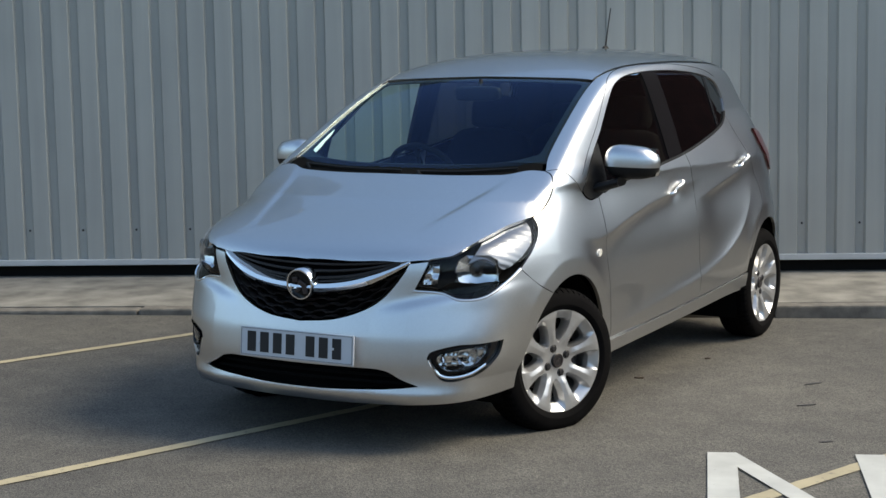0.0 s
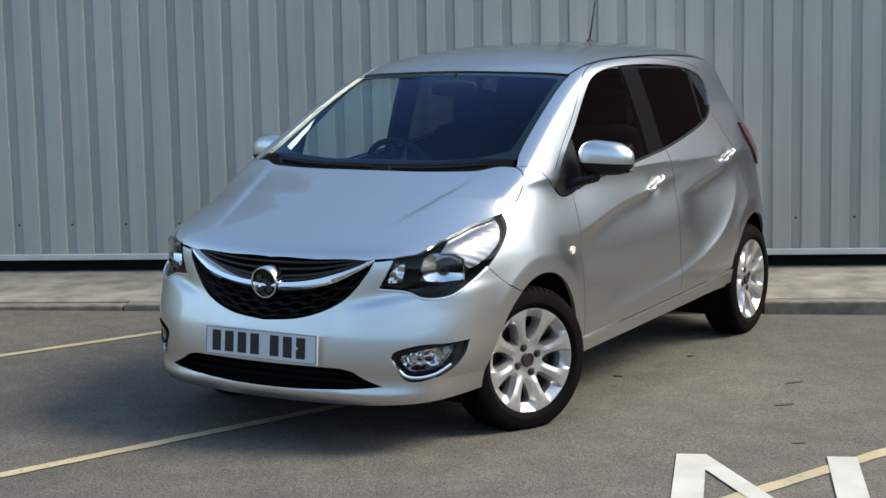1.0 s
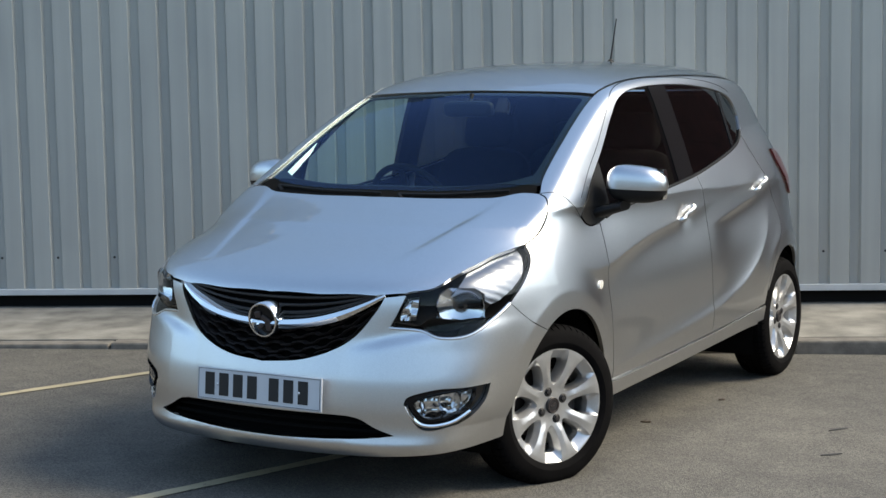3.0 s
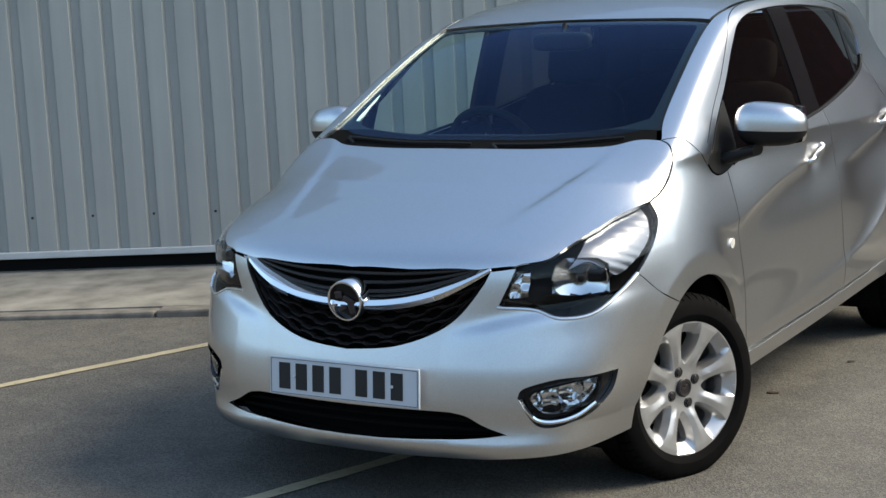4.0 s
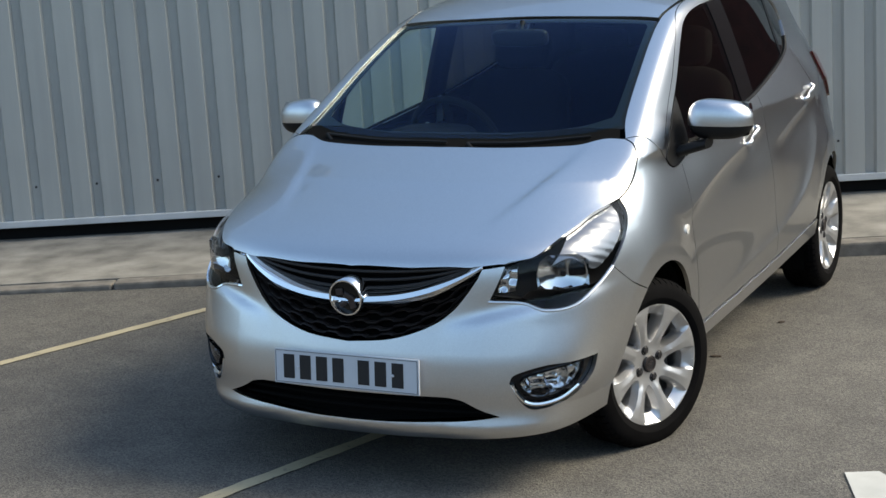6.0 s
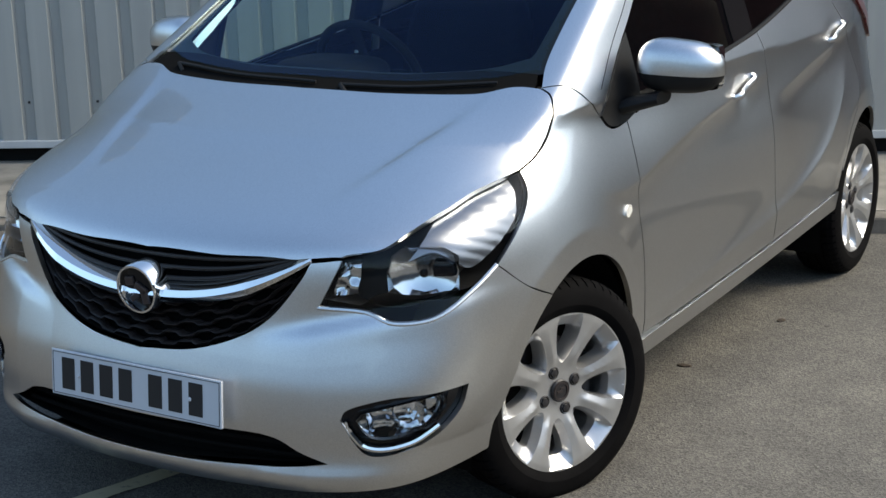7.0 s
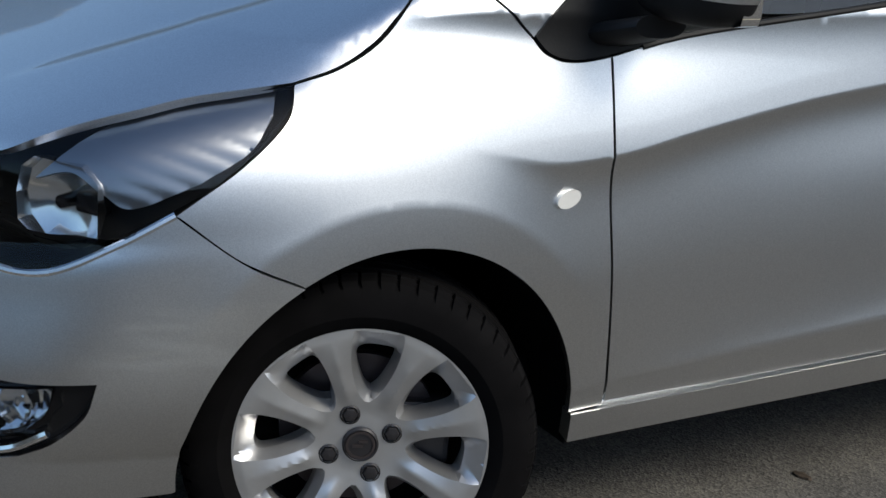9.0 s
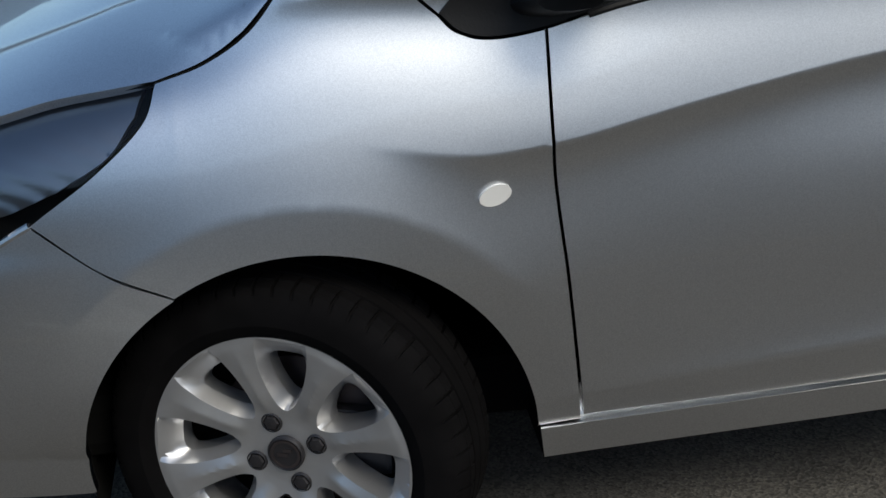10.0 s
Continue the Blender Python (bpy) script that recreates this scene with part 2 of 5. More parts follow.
def tube(bm, points, radius, steps=10, taper=1.0):
    """A round bar along a line of points."""
    pts = [Vector(p) for p in points]
    rings = []
    for i, p in enumerate(pts):
        d = (pts[min(i + 1, len(pts) - 1)] - pts[max(i - 1, 0)]).normalized()
        side = d.cross(Vector((0, 0, 1)) if abs(d.z) < 0.9 else Vector((1, 0, 0))).normalized()
        up = side.cross(d)
        r = radius * (1 + (taper - 1) * i / (len(pts) - 1))
        rings.append([bm.verts.new(p + r * (math.cos(2 * math.pi * k / steps) * side + math.sin(2 * math.pi * k / steps) * up)) for k in range(steps)])
    for a, b in zip(rings, rings[1:]):
        for k in range(steps):
            bm.faces.new((a[k], a[(k + 1) % steps], b[(k + 1) % steps], b[k]))
    bm.faces.new(rings[0][::-1])
    bm.faces.new(rings[-1])
    return bm


# ---- the ground ----
WALL_TURN = 25.65                                  # the shed's wall against the car's width
WALL_ROLL = 0.55                                  # the shed stands level, the yard falls away to one side
SHED = pose(0, 0, 0, 0, 0, WALL_TURN) @ pose(0, 0, 0, 0, -WALL_ROLL, 0)     # x along the wall, y into it


def sheet(name, corners, z, mat, label="", category=""):
    bm = bmesh.new()
    bm.faces.new([bm.verts.new((x, y, z)) for x, y in corners])
    return tagged(part(name, bm, mat), label, category, kind="structure")


def build_ground():
    bm = bmesh.new()
    bmesh.ops.create_grid(bm, x_segments=60, y_segments=60, size=400)
    ob = part("ground", bm, M_ASPHALT)
    tagged(ob, "worn grey asphalt of a car park", "asphalt", kind="structure")


def road_strip(name, start, end, width, mat, label, group=""):
    """A painted line on the ground, with slightly ragged edges."""
    a, b = Vector(start), Vector(end)
    d = (b - a).normalized()
    side = Vector((-d.y, d.x))
    n = max(2, int((b - a).length / 0.03))
    bm = bmesh.new()
    rows = []
    for i in range(n + 1):
        p = a + (b - a) * i / n
        w1, w2 = (width / 2 + 0.006 * noise.noise(Vector((p.x * 14, p.y * 14, k))) for k in (0.3, 7.7))
        rows.append([bm.verts.new((*(p + side * w1), 0.004)), bm.verts.new((*(p - side * w2), 0.004))])
    for r, s in zip(rows, rows[1:]):
        bm.faces.new((r[1], s[1], s[0], r[0]))
    return tagged(part(name, bm, mat), label, "road marking", group)


def polygon_mark(name, rings, mat, label):
    bm = bmesh.new()
    for ring in rings:
        bm.faces.new([bm.verts.new((x, y, 0.006 if k == 0 else 0.0062)) for k, (x, y) in ((0, p) for p in ring)])
    return tagged(part(name, bm, mat), label, "road marking")


build_ground()
LINE = "faded yellow parking bay line painted on asphalt"
road_strip("bay_line", (-2.80, -1.9), (-1.60, 2.30), 0.062, M_YELLOW, LINE, "parking bay lines")
road_strip("bay_line", (-0.83, -2.55), (0.05, 0.60), 0.062, M_YELLOW, LINE, "parking bay lines")
road_strip("bay_line", (1.40, -1.75), (2.74, 2.5), 0.066, M_YELLOW, LINE, "parking bay lines")


def build_letters():
    """The start of the word NO, painted on the ground to be read from the yard."""
    right = Vector((math.cos(radians(24.6)), math.sin(radians(24.6))))
    down = Vector((0.354, -0.935))
    o = Vector((1.402, -0.108))
    height, wide, stem = 1.25, 0.635, 0.105

    def at(u, v):
        return o + right * u + down * v

    cells = [[at(0, 0), at(0, height), at(stem, height), at(stem, 0)],
             [at(stem, 0), at(stem, 0.21), at(wide - stem, height), at(wide - stem, height - 0.21)],
             [at(wide - stem, 0), at(wide - stem, height), at(wide, height), at(wide, 0)]]
    polygon_mark("letter_n", cells, M_WHITE, "white painted capital letter N on asphalt")
    bm = bmesh.new()
    n = 40
    outer, inner = [], []
    for i in range(n):
        a = 2 * math.pi * i / n
        cx, cy = wide + 0.12 + 0.32, height / 2
        s, c = math.sin(a), math.cos(a)
        sx, sy = math.copysign(abs(c) ** 0.75, c), math.copysign(abs(s) ** 0.75, s)
        outer.append(bm.verts.new((*at(cx + 0.32 * sx, cy + height / 2 * sy), 0.006)))
        inner.append(bm.verts.new((*at(cx + 0.21 * sx, cy + (height / 2 - 0.12) * sy), 0.006)))
    for i in range(n):
        j = (i + 1) % n
        bm.faces.new((outer[i], inner[i], inner[j], outer[j]))
    tagged(part("letter_o", bm, M_WHITE), "white painted capital letter O on asphalt", "road marking")


build_letters()

# ---- the shed behind the car ----
WALL_FACE, KERB_FACE = 3.66, 2.428
WALL_LEFT, WALL_RIGHT, WALL_HIGH = -14.294, 3.0, 3.70
SHEET_BOTTOM, SLAB_TOP, SLAB_RISE = 0.195, 0.052, 0.031
RIB = 0.181


def build_wall():
    """Trapezoidal steel sheeting over a plinth slot whose shade is coloured black."""
    profile = [(0.0, 0.0), (0.110, 0.0), (0.121, 0.026), (0.170, 0.026)]     # along, depth: broad face, then the rib's valley
    bm = bmesh.new()
    count = int((WALL_RIGHT - WALL_LEFT) / RIB)
    low, high = [], []
    for i in range(count + 1):
        for u, d in profile:
            x = WALL_LEFT + 0.052 + i * RIB + u
            low.append(bm.verts.new((x, WALL_FACE + d, SHEET_BOTTOM)))
            high.append(bm.verts.new((x, WALL_FACE + d, WALL_HIGH)))
    for i in range(len(low) - 1):
        bm.faces.new((low[i], low[i + 1], high[i + 1], high[i]))
    box(bm, WALL_LEFT, WALL_RIGHT, WALL_FACE + 0.035, WALL_FACE + 0.20, SHEET_BOTTOM, WALL_HIGH)
    wall = part("wall_cladding", bm, M_CLAD)
    wall.matrix_world = SHED
    tagged(wall, "grey corrugated steel cladding of a shed wall", "wall", kind="structure")
    bm = bmesh.new()
    box(bm, WALL_LEFT, WALL_RIGHT, WALL_FACE - 0.016, WALL_FACE + 0.045, SHEET_BOTTOM - 0.034, SHEET_BOTTOM + 0.004, 0.004)
    flash = part("trim", bm, M_TRIM, label="pale steel drip flashing along the foot of the cladding")
    flash.matrix_world = SHED
    tagged(flash, category="flashing", kind="structure")
    # near-black colour stands in for the shadow in the gap
    bm = bmesh.new()
    box(bm, WALL_LEFT, WALL_RIGHT, WALL_FACE + 0.06, WALL_FACE + 0.2, -0.3, SHEET_BOTTOM - 0.002)
    plinth = part("wall_plinth", bm, M_SLOT)
    plinth.matrix_world = SHED
    tagged(plinth, "recessed plinth under the cladding, coloured black for the gap's shade", "wall", kind="structure")
    bolts = bmesh.new()
    for i in range(0, count, 2):
        x = WALL_LEFT + 0.052 + i * RIB + 0.146
        m = Matrix.Translation((x, WALL_FACE + 0.026, SHEET_BOTTOM + 0.198)) @ Matrix.Rotation(radians(90), 4, "X")
        bmesh.ops.create_cone(bolts, cap_ends=True, segments=8, radius1=0.010, radius2=0.006, depth=0.012, matrix=m)
    fix = part("cladding_screws", bolts, M_BOLT)
    fix.matrix_world = SHED
    tagged(fix, "row of dark rusty fixing screws in the cladding", "screws", kind="stuff")


def build_pavement():
    """A concrete apron with a low kerb of separate stones."""
    base = bmesh.new()
    box(base, WALL_LEFT, WALL_RIGHT, KERB_FACE + 0.13, WALL_FACE + 0.07, -0.4, SLAB_TOP)
    for v in base.verts:                              # the apron rises a little towards the wall
        if v.co.z > 0 and v.co.y > WALL_FACE:
            v.co.z += SLAB_RISE
    slab = part("pavement", base, M_CONCRETE)
    slab.matrix_world = SHED
    tagged(slab, "stained grey concrete apron along the shed", "pavement", kind="structure")
    x, k = -8.2, 0
    rnd = random.Random(4)
    stone = bmesh.new()
    box(stone, 0, 0.905, 0, 0.126, -0.4, 0, 0.012)
    me = bpy.data.meshes.new("kerb_stone")
    stone.to_mesh(me)
    stone.free()
    me.materials.append(M_KERB)
    while x < 8.0:
        ob = new("kerb_stone", me)
        ob.parent = slab
        ob.location = (x, KERB_FACE + rnd.uniform(-0.006, 0.006), SLAB_TOP + rnd.uniform(-0.007, 0.004))
        ob.rotation_euler = (0, 0, radians(rnd.uniform(-0.35, 0.35)))
        x += 0.915


build_wall()
build_pavement()


def litter(name, x, y, turn, sizes, mat, label, category):
    """A small flat scrap lying on the ground."""
    rnd = random.Random(int(1000 * (x + 9)))
    bm = bmesh.new()
    n = 11
    ring_ = [(sizes[0] * math.cos(2 * math.pi * k / n) * rnd.uniform(0.75, 1.1), sizes[1] * math.sin(2 * math.pi * k / n) * rnd.uniform(0.7, 1.15)) for k in range(n)]
    top = [bm.verts.new((a, b, sizes[2] * rnd.uniform(0.7, 1.2))) for a, b in ring_]
    low = [bm.verts.new((a * 1.1, b * 1.1, 0.001)) for a, b in ring_]
    mid = bm.verts.new((0, 0, sizes[2] * 1.3))
    for k in range(n):
        q = (k + 1) % n
        bm.faces.new((mid, top[k], top[q]))
        bm.faces.new((top[k], low[k], low[q], top[q]))
    ob = part(name, bm, mat)
    ob.matrix_world = pose(x, y, 0.0, 0, 0, turn)
    tagged(ob, label, category)


litter("tar_patch", 1.366, 1.302, 62, (0.052, 0.011, 0.004), M_TAR, "short dark smear of tar on asphalt", "tar patch")
litter("tar_patch", 1.473, 0.856, 48, (0.045, 0.010, 0.004), M_TAR, "short dark smear of tar on asphalt", "tar patch")
litter("tar_patch", 1.731, 0.267, 40, (0.030, 0.009, 0.003), M_TAR, "short dark smear of tar on asphalt", "tar patch")
litter("dry_leaf", 0.63, 1.06, 15, (0.022, 0.012, 0.006), M_LEAF, "curled brown dry leaf on asphalt", "leaf")
litter("dry_leaf", 0.735, 1.66, 80, (0.020, 0.012, 0.005), M_LEAF, "curled brown dry leaf on asphalt", "leaf")


def build_unseen_walls():
    """Unseen plain walls behind and beside the camera, added to shape the car's reflections."""
    # added low and dark so the lower flank mirrors no bright horizon
    bm = bmesh.new()
    box(bm, 13, 14, -30, 26, -0.2, 3.4)
    tagged(part("unseen_wall_east", bm, M_FAR), "unseen dark grey wall added to darken reflections", "wall", kind="structure")
    # added so the side windows reflect dark red instead of sky
    bm = bmesh.new()
    box(bm, 3.0, 16.0, 9.0, 9.6, -0.2, 7.0)
    back = part("unseen_wall_north", bm, M_UNSEEN_RED)
    back.matrix_world = SHED
    tagged(back, "unseen dark red wall beyond the shed's end, added for window reflections", "wall", kind="structure")
    bm = bmesh.new()
    box(bm, -30, 13.0, -27, -26, -0.2, 4.6)
    tagged(part("unseen_wall_south", bm, M_FAR), "unseen dark grey wall added to darken reflections", "wall", kind="structure")
    bm = bmesh.new()
    box(bm, -31, -30, -27, 10, -0.2, 4.6)
    tagged(part("unseen_wall_west", bm, M_FAR), "unseen dark grey wall added to darken reflections", "wall", kind="structure")


build_unseen_walls()


# ---- the car's outer skin: one smooth implicit surface, cut into panels ----
# x across (the driver sits at minus x), y from nose to tail with the front axle at 0, z up
def table(pairs, blur=0.03):
    """A smoothed curve through (position, value) pairs."""
    xs, ys = np.array([p[0] for p in pairs], float), np.array([p[1] for p in pairs], float)
    h, d = np.diff(xs), np.diff(ys) / np.diff(xs)
    m = np.zeros(len(xs))
    m[0], m[-1] = d[0], d[-1]
    for i in range(1, len(xs) - 1):
        if d[i - 1] * d[i] > 0:
            w1, w2 = 2 * h[i] + h[i - 1], h[i] + 2 * h[i - 1]
            m[i] = (w1 + w2) / (w1 / d[i - 1] + w2 / d[i])
    step = 0.004
    g = np.arange(xs[0] - 0.4, xs[-1] + 0.4, step)
    k = np.clip(np.searchsorted(xs, g) - 1, 0, len(h) - 1)
    s = np.clip((g - xs[k]) / h[k], 0, 1)
    v = ((1 + 2 * s) * (1 - s) ** 2) * ys[k] + s * (1 - s) ** 2 * h[k] * m[k] + s * s * (3 - 2 * s) * ys[k + 1] + s * s * (s - 1) * h[k] * m[k + 1]
    v = v + np.minimum(g - xs[0], 0) * m[0] + np.maximum(g - xs[-1], 0) * m[-1]
    n = max(1, int(3 * blur / step))
    w = np.exp(-0.5 * (np.arange(-n, n + 1) * step / blur) ** 2)
    v = np.convolve(np.pad(v, n, mode="reflect", reflect_type="odd"), w / w.sum(), mode="valid")
    return lambda q: np.interp(q, g, v)


def smax(a, b, k):
    return 0.5 * (a + b + np.sqrt((a - b) ** 2 + k * k))


NOSE = table([(0.10, -0.59), (0.165, -0.680), (0.200, -0.716), (0.225, -0.724), (0.248, -0.713), (0.29, -0.711), (0.33, -0.713), (0.42, -0.708), (0.48, -0.694), (0.55, -0.676),
              (0.62, -0.668), (0.70, -0.664), (0.85, -0.65)], 0.013)
BONNET = table([(-0.80, 0.62), (-0.72, 0.690), (-0.655, 0.732), (-0.60, 0.758), (-0.50, 0.797), (-0.40, 0.833), (-0.30, 0.867), (-0.20, 0.900),
                (-0.10, 0.930), (0.0, 0.956), (0.10, 0.980), (0.30, 1.02)], 0.04)
BONNET_DROP = table([(-0.7, 0.6), (-0.35, 0.62), (-0.1, 1.0), (0.3, 1.05)], 0.06)
PLAN = table([(-0.75, 0.640), (-0.5, 0.715), (-0.25, 0.752), (0.05, 0.769), (0.40, 0.768), (1.2, 0.775), (2.0, 0.782), (2.4, 0.778), (2.65, 0.745), (2.95, 0.66)], 0.10)
FLANK = table([(0.10, -0.075), (0.16, -0.052), (0.22, -0.035), (0.30, -0.016), (0.42, -0.002), (0.55, 0.002), (0.65, -0.002), (0.72, -0.010), (0.80, -0.026),
               (0.86, -0.040), (0.92, -0.058), (0.98, -0.078), (1.1, -0.13)], 0.025)
BLADE = table([(0.10, 0.765), (0.20, 0.739), (0.32, 0.717), (0.42, 0.724), (0.60, 0.760), (0.85, 0.806), (1.20, 0.850), (1.60, 0.905)], 0.03)
BLADE_DEEP = table([(0.05, 0.0), (0.17, 0.0), (0.30, 0.008), (0.45, 0.014), (1.10, 0.014), (1.35, 0.007), (1.6, 0.0), (2.0, 0.0)], 0.04)
BLADE_REAR = table([(1.30, 0.765), (1.50, 0.800), (1.62, 0.821), (1.855, 0.862), (2.07, 0.897), (2.26, 0.945), (2.5, 1.01)], 0.03)
BLADE_REAR_DEEP = table([(1.2, 0.0), (1.45, 0.0), (1.7, 0.013), (2.2, 0.013), (2.45, 0.004), (2.7, 0.0)], 0.04)
SWOOSH = table([(0.30, 0.320), (0.60, 0.350), (1.00, 0.388), (1.40, 0.434), (1.70, 0.496), (1.90, 0.568), (2.05, 0.66), (2.2, 0.80)], 0.04)
SWOOSH_DEEP = table([(0.30, 0.0), (0.45, 0.010), (1.0, 0.017), (1.8, 0.020), (2.05, 0.008), (2.2, 0.0)], 0.05)
WAIST = table([(-0.6, 0.80), (-0.1, 0.895), (0.15, 0.915), (0.3, 0.902), (0.45, 0.895), (0.6, 0.921), (1.08, 0.977), (1.42, 1.016), (1.78, 1.078), (2.1, 1.17), (2.6, 1.25)], 0.06)
SCREEN = table([(0.80, -0.26), (0.95, -0.012), (1.05, 0.148), (1.12, 0.262), (1.20, 0.402), (1.28, 0.555), (1.34, 0.682), (1.38, 0.775), (1.46, 0.98), (1.6, 1.38)], 0.03)
ROOF = table([(0.3, 1.30), (0.60, 1.395), (0.80, 1.440), (1.0, 1.472), (1.3, 1.496), (1.7, 1.508), (2.07, 1.503), (2.4, 1.472), (2.6, 1.437), (2.9, 1.36)], 0.06)
TAIL = table([(0.10, 2.78), (0.20, 2.88), (0.35, 2.93), (0.60, 2.94), (0.75, 2.90), (0.95, 2.85), (1.15, 2.74), (1.35, 2.62), (1.5, 2.52)], 0.03)
ARCH_FRONT, ARCH_REAR = (0.047, 0.262, 0.337, 0.342), (2.390, 0.262, 0.340, 0.368)


def crest(d, soft):
    """One below an edge, fading out above it."""
    return np.where(d > 0, np.exp(-np.abs(d) / soft), 1.0)


def skin(x, y, z):
    """Below zero inside the car."""
    x = np.abs(x)
    # flank with its pressed lines
    up = z - WAIST(y)                                  # rounded shoulder below the side windows
    w = PLAN(y) + FLANK(z) + 0.003 - 0.029 * np.where(up < 0, np.exp(np.minimum(up, 0) / 0.075), 1 + 0.53 * np.tanh(np.maximum(up, 0) / 0.04))
    d = z - BLADE(y)
    w = w - 1.9 * BLADE_DEEP(y) * np.where(d < 0, (1 - np.exp(np.minimum(d, 0) / 0.045)) * np.exp(np.minimum(d, 0) / 0.22), 0)
    d = z - BLADE_REAR(y)
    w = w - 1.9 * BLADE_REAR_DEEP(y) * np.where(d < 0, (1 - np.exp(np.minimum(d, 0) / 0.045)) * np.exp(np.minimum(d, 0) / 0.18), 0)
    w = w + SWOOSH_DEEP(y) * (crest(z - SWOOSH(y), 0.055) - 0.4)
    for (cy, cz, ry, rz), e in ((ARCH_FRONT, 0.010), (ARCH_REAR, 0.014)):
        r = np.hypot((y - cy) / ry, (z - cz) / rz) - 1.20
        lift = np.clip((z - cz - 0.05) / 0.22, 0, 1)
        w = w + e * lift * np.where(r > 0, np.exp(-np.abs(r) / 0.22), 1.0)
    for hy, hz in ((1.205, 0.858), (2.095, 0.932)):        # finger wells behind the door handles
        w = w - 0.010 * np.exp(-(((y - hy) / 0.058) ** 2 + ((z - hz) / 0.040) ** 2) ** 1.3)
    side = x - w
    # nose
    shelf = (z - 0.47 - 0.20 * x) / 0.020              # a ledge that runs up below the head lamp
    nose = NOSE(z) + 0.22 * x ** 2 + 0.40 * x ** 4 - y + 0.013 * np.tanh(shelf) * np.clip((x - 0.30) / 0.14, 0, 1) * np.exp(-np.maximum(shelf, 0) / 3)
    low = smax(nose, side, 0.075)
    # bonnet, with a raised middle
    top = BONNET(y) - BONNET_DROP(y) * (0.085 * x ** 2 + 0.22 * x ** 4)
    ridge = 0.510 + 0.28 * y
    top = top - 0.004 * np.clip((y + 0.62) / 0.3, 0, 1) + 0.016 * np.clip((y + 0.50) / 0.4, 0, 1) / (1 + np.exp(-(x - ridge) / 0.009)) - 0.006 * np.clip((x - ridge) / 0.2, 0, 1) ** 2 * np.clip((y + 0.62) / 0.4, 0, 1) 
    blend = np.clip((y + 0.12) / 0.40, 0, 1)
    blend = blend * blend * (3 - 2 * blend)
    low = smax(low, z - (top * (1 - blend) + (0.945 + 0.085 * y) * blend), 0.055)
    # cabin
    sill = 0.703 - 0.19 * np.clip(z - 0.95, 0, 2) - 0.30 * np.clip(0.95 - z, 0, 1) - 0.16 * np.clip(z - 0.95, 0, 1) ** 2 - 0.070 * np.clip((y - 1.5) / 1.2, 0, 2) ** 2 * np.clip((z - 0.9) / 0.3, 0, 1) - 0.012 * np.clip((0.9 - y) / 0.8, 0, 1.5) ** 2
    glass = SCREEN(np.maximum(z, 0.90)) + 0.07 * x ** 2 + 0.10 * x ** 4 - y
    cabin = smax((x - sill) * 1.0, glass * 0.55, 0.034)
    cabin = smax(cabin, z - (ROOF(y) - 0.13 * x ** 2 - 0.22 * x ** 4), 0.036)
    body = -smax(-low, -cabin, 0.075)
    tail = y - (TAIL(z) - 0.22 * x ** 2 - 0.30 * x ** 4)
    return smax(body, tail, 0.07)


VIEWS = {  # two plane coordinates, then how far along the view -> a point
    "s": (lambda a, b, s: (1.05 - s, a, b), 1.05), "t": (lambda a, b, s: (a, b, 1.62 - s), 1.5), "f": (lambda a, b, s: (a, s - 1.0, b), 1.0),
    "side": (lambda a, b, s: (1.05 - s, a, b + 1.05 - s), 1.05), "nose": (lambda a, b, s: (1.0 - s, a - 1.0 + s, b), 1.0),
    "tail": (lambda a, b, s: (1.0 - s, 1.0 - s - a, b), 1.0), "face": (lambda a, b, s: (a, s - 1.0, b), 1.0), "top": (lambda a, b, s: (a, b, 1.62 - s), 1.5)}
PLANE = {"side": lambda p: (p[1], p[2] - p[0]), "nose": lambda p: (p[0] + p[1], p[2]), "tail": lambda p: (p[0] - p[1], p[2]),
         "face": lambda p: (p[0], p[2]), "top": lambda p: (p[0], p[1])}


def cast(view, a, b, sink=0.0):
    """Where the skin, sunk by some metres, is met along a view."""
    a, b = np.asarray(a, float), np.asarray(b, float)
    ray, reach = VIEWS[view]
    steps = 150
    lo, hi = np.zeros_like(a), np.full_like(a, reach)
    found = np.zeros(a.shape, bool)
    before = np.zeros_like(a)
    for i in range(1, steps + 1):
        s = np.full_like(a, reach * i / steps)
        s_in = skin(*[q + 0 * a for q in ray(a, b, s)]) + sink < 0
        fresh = s_in & ~found
        lo, hi = np.where(fresh, before, lo), np.where(fresh, s, hi)
        found |= s_in
        before = s
        if found.all():
            break
    lo = np.where(found, lo, reach)
    for _ in range(22):
        mid = (lo + hi) / 2
        inside = skin(*[q + 0 * a for q in ray(a, b, mid)]) + sink < 0
        lo, hi = np.where(inside, lo, mid), np.where(inside, mid, hi)
    return np.stack([q + 0 * a for q in ray(a, b, hi)], axis=-1)


def normals(p):
    e = 0.0012
    g = np.stack([skin(*(p + e * u).T) - skin(*(p - e * u).T) for u in np.eye(3)], axis=-1)
    return g / np.maximum(np.linalg.norm(g, axis=-1, keepdims=True), 1e-9)


def curve(points, n=10):
    """Catmull-Rom through 2D points, ends included."""
    p = np.array(points, float)
    if len(p) < 3:
        return p
    q = np.vstack([2 * p[0] - p[1], p, 2 * p[-1] - p[-2]])
    out = []
    for i in range(1, len(q) - 2):
        for t in np.linspace(0, 1, n, endpoint=False):
            out.append(0.5 * (2 * q[i] + (q[i + 1] - q[i - 1]) * t + (2 * q[i - 1] - 5 * q[i] + 4 * q[i + 1] - q[i + 2]) * t * t
                              + (3 * q[i] - q[i - 1] - 3 * q[i + 1] + q[i + 2]) * t ** 3))
    return np.array(out + [p[-1]])


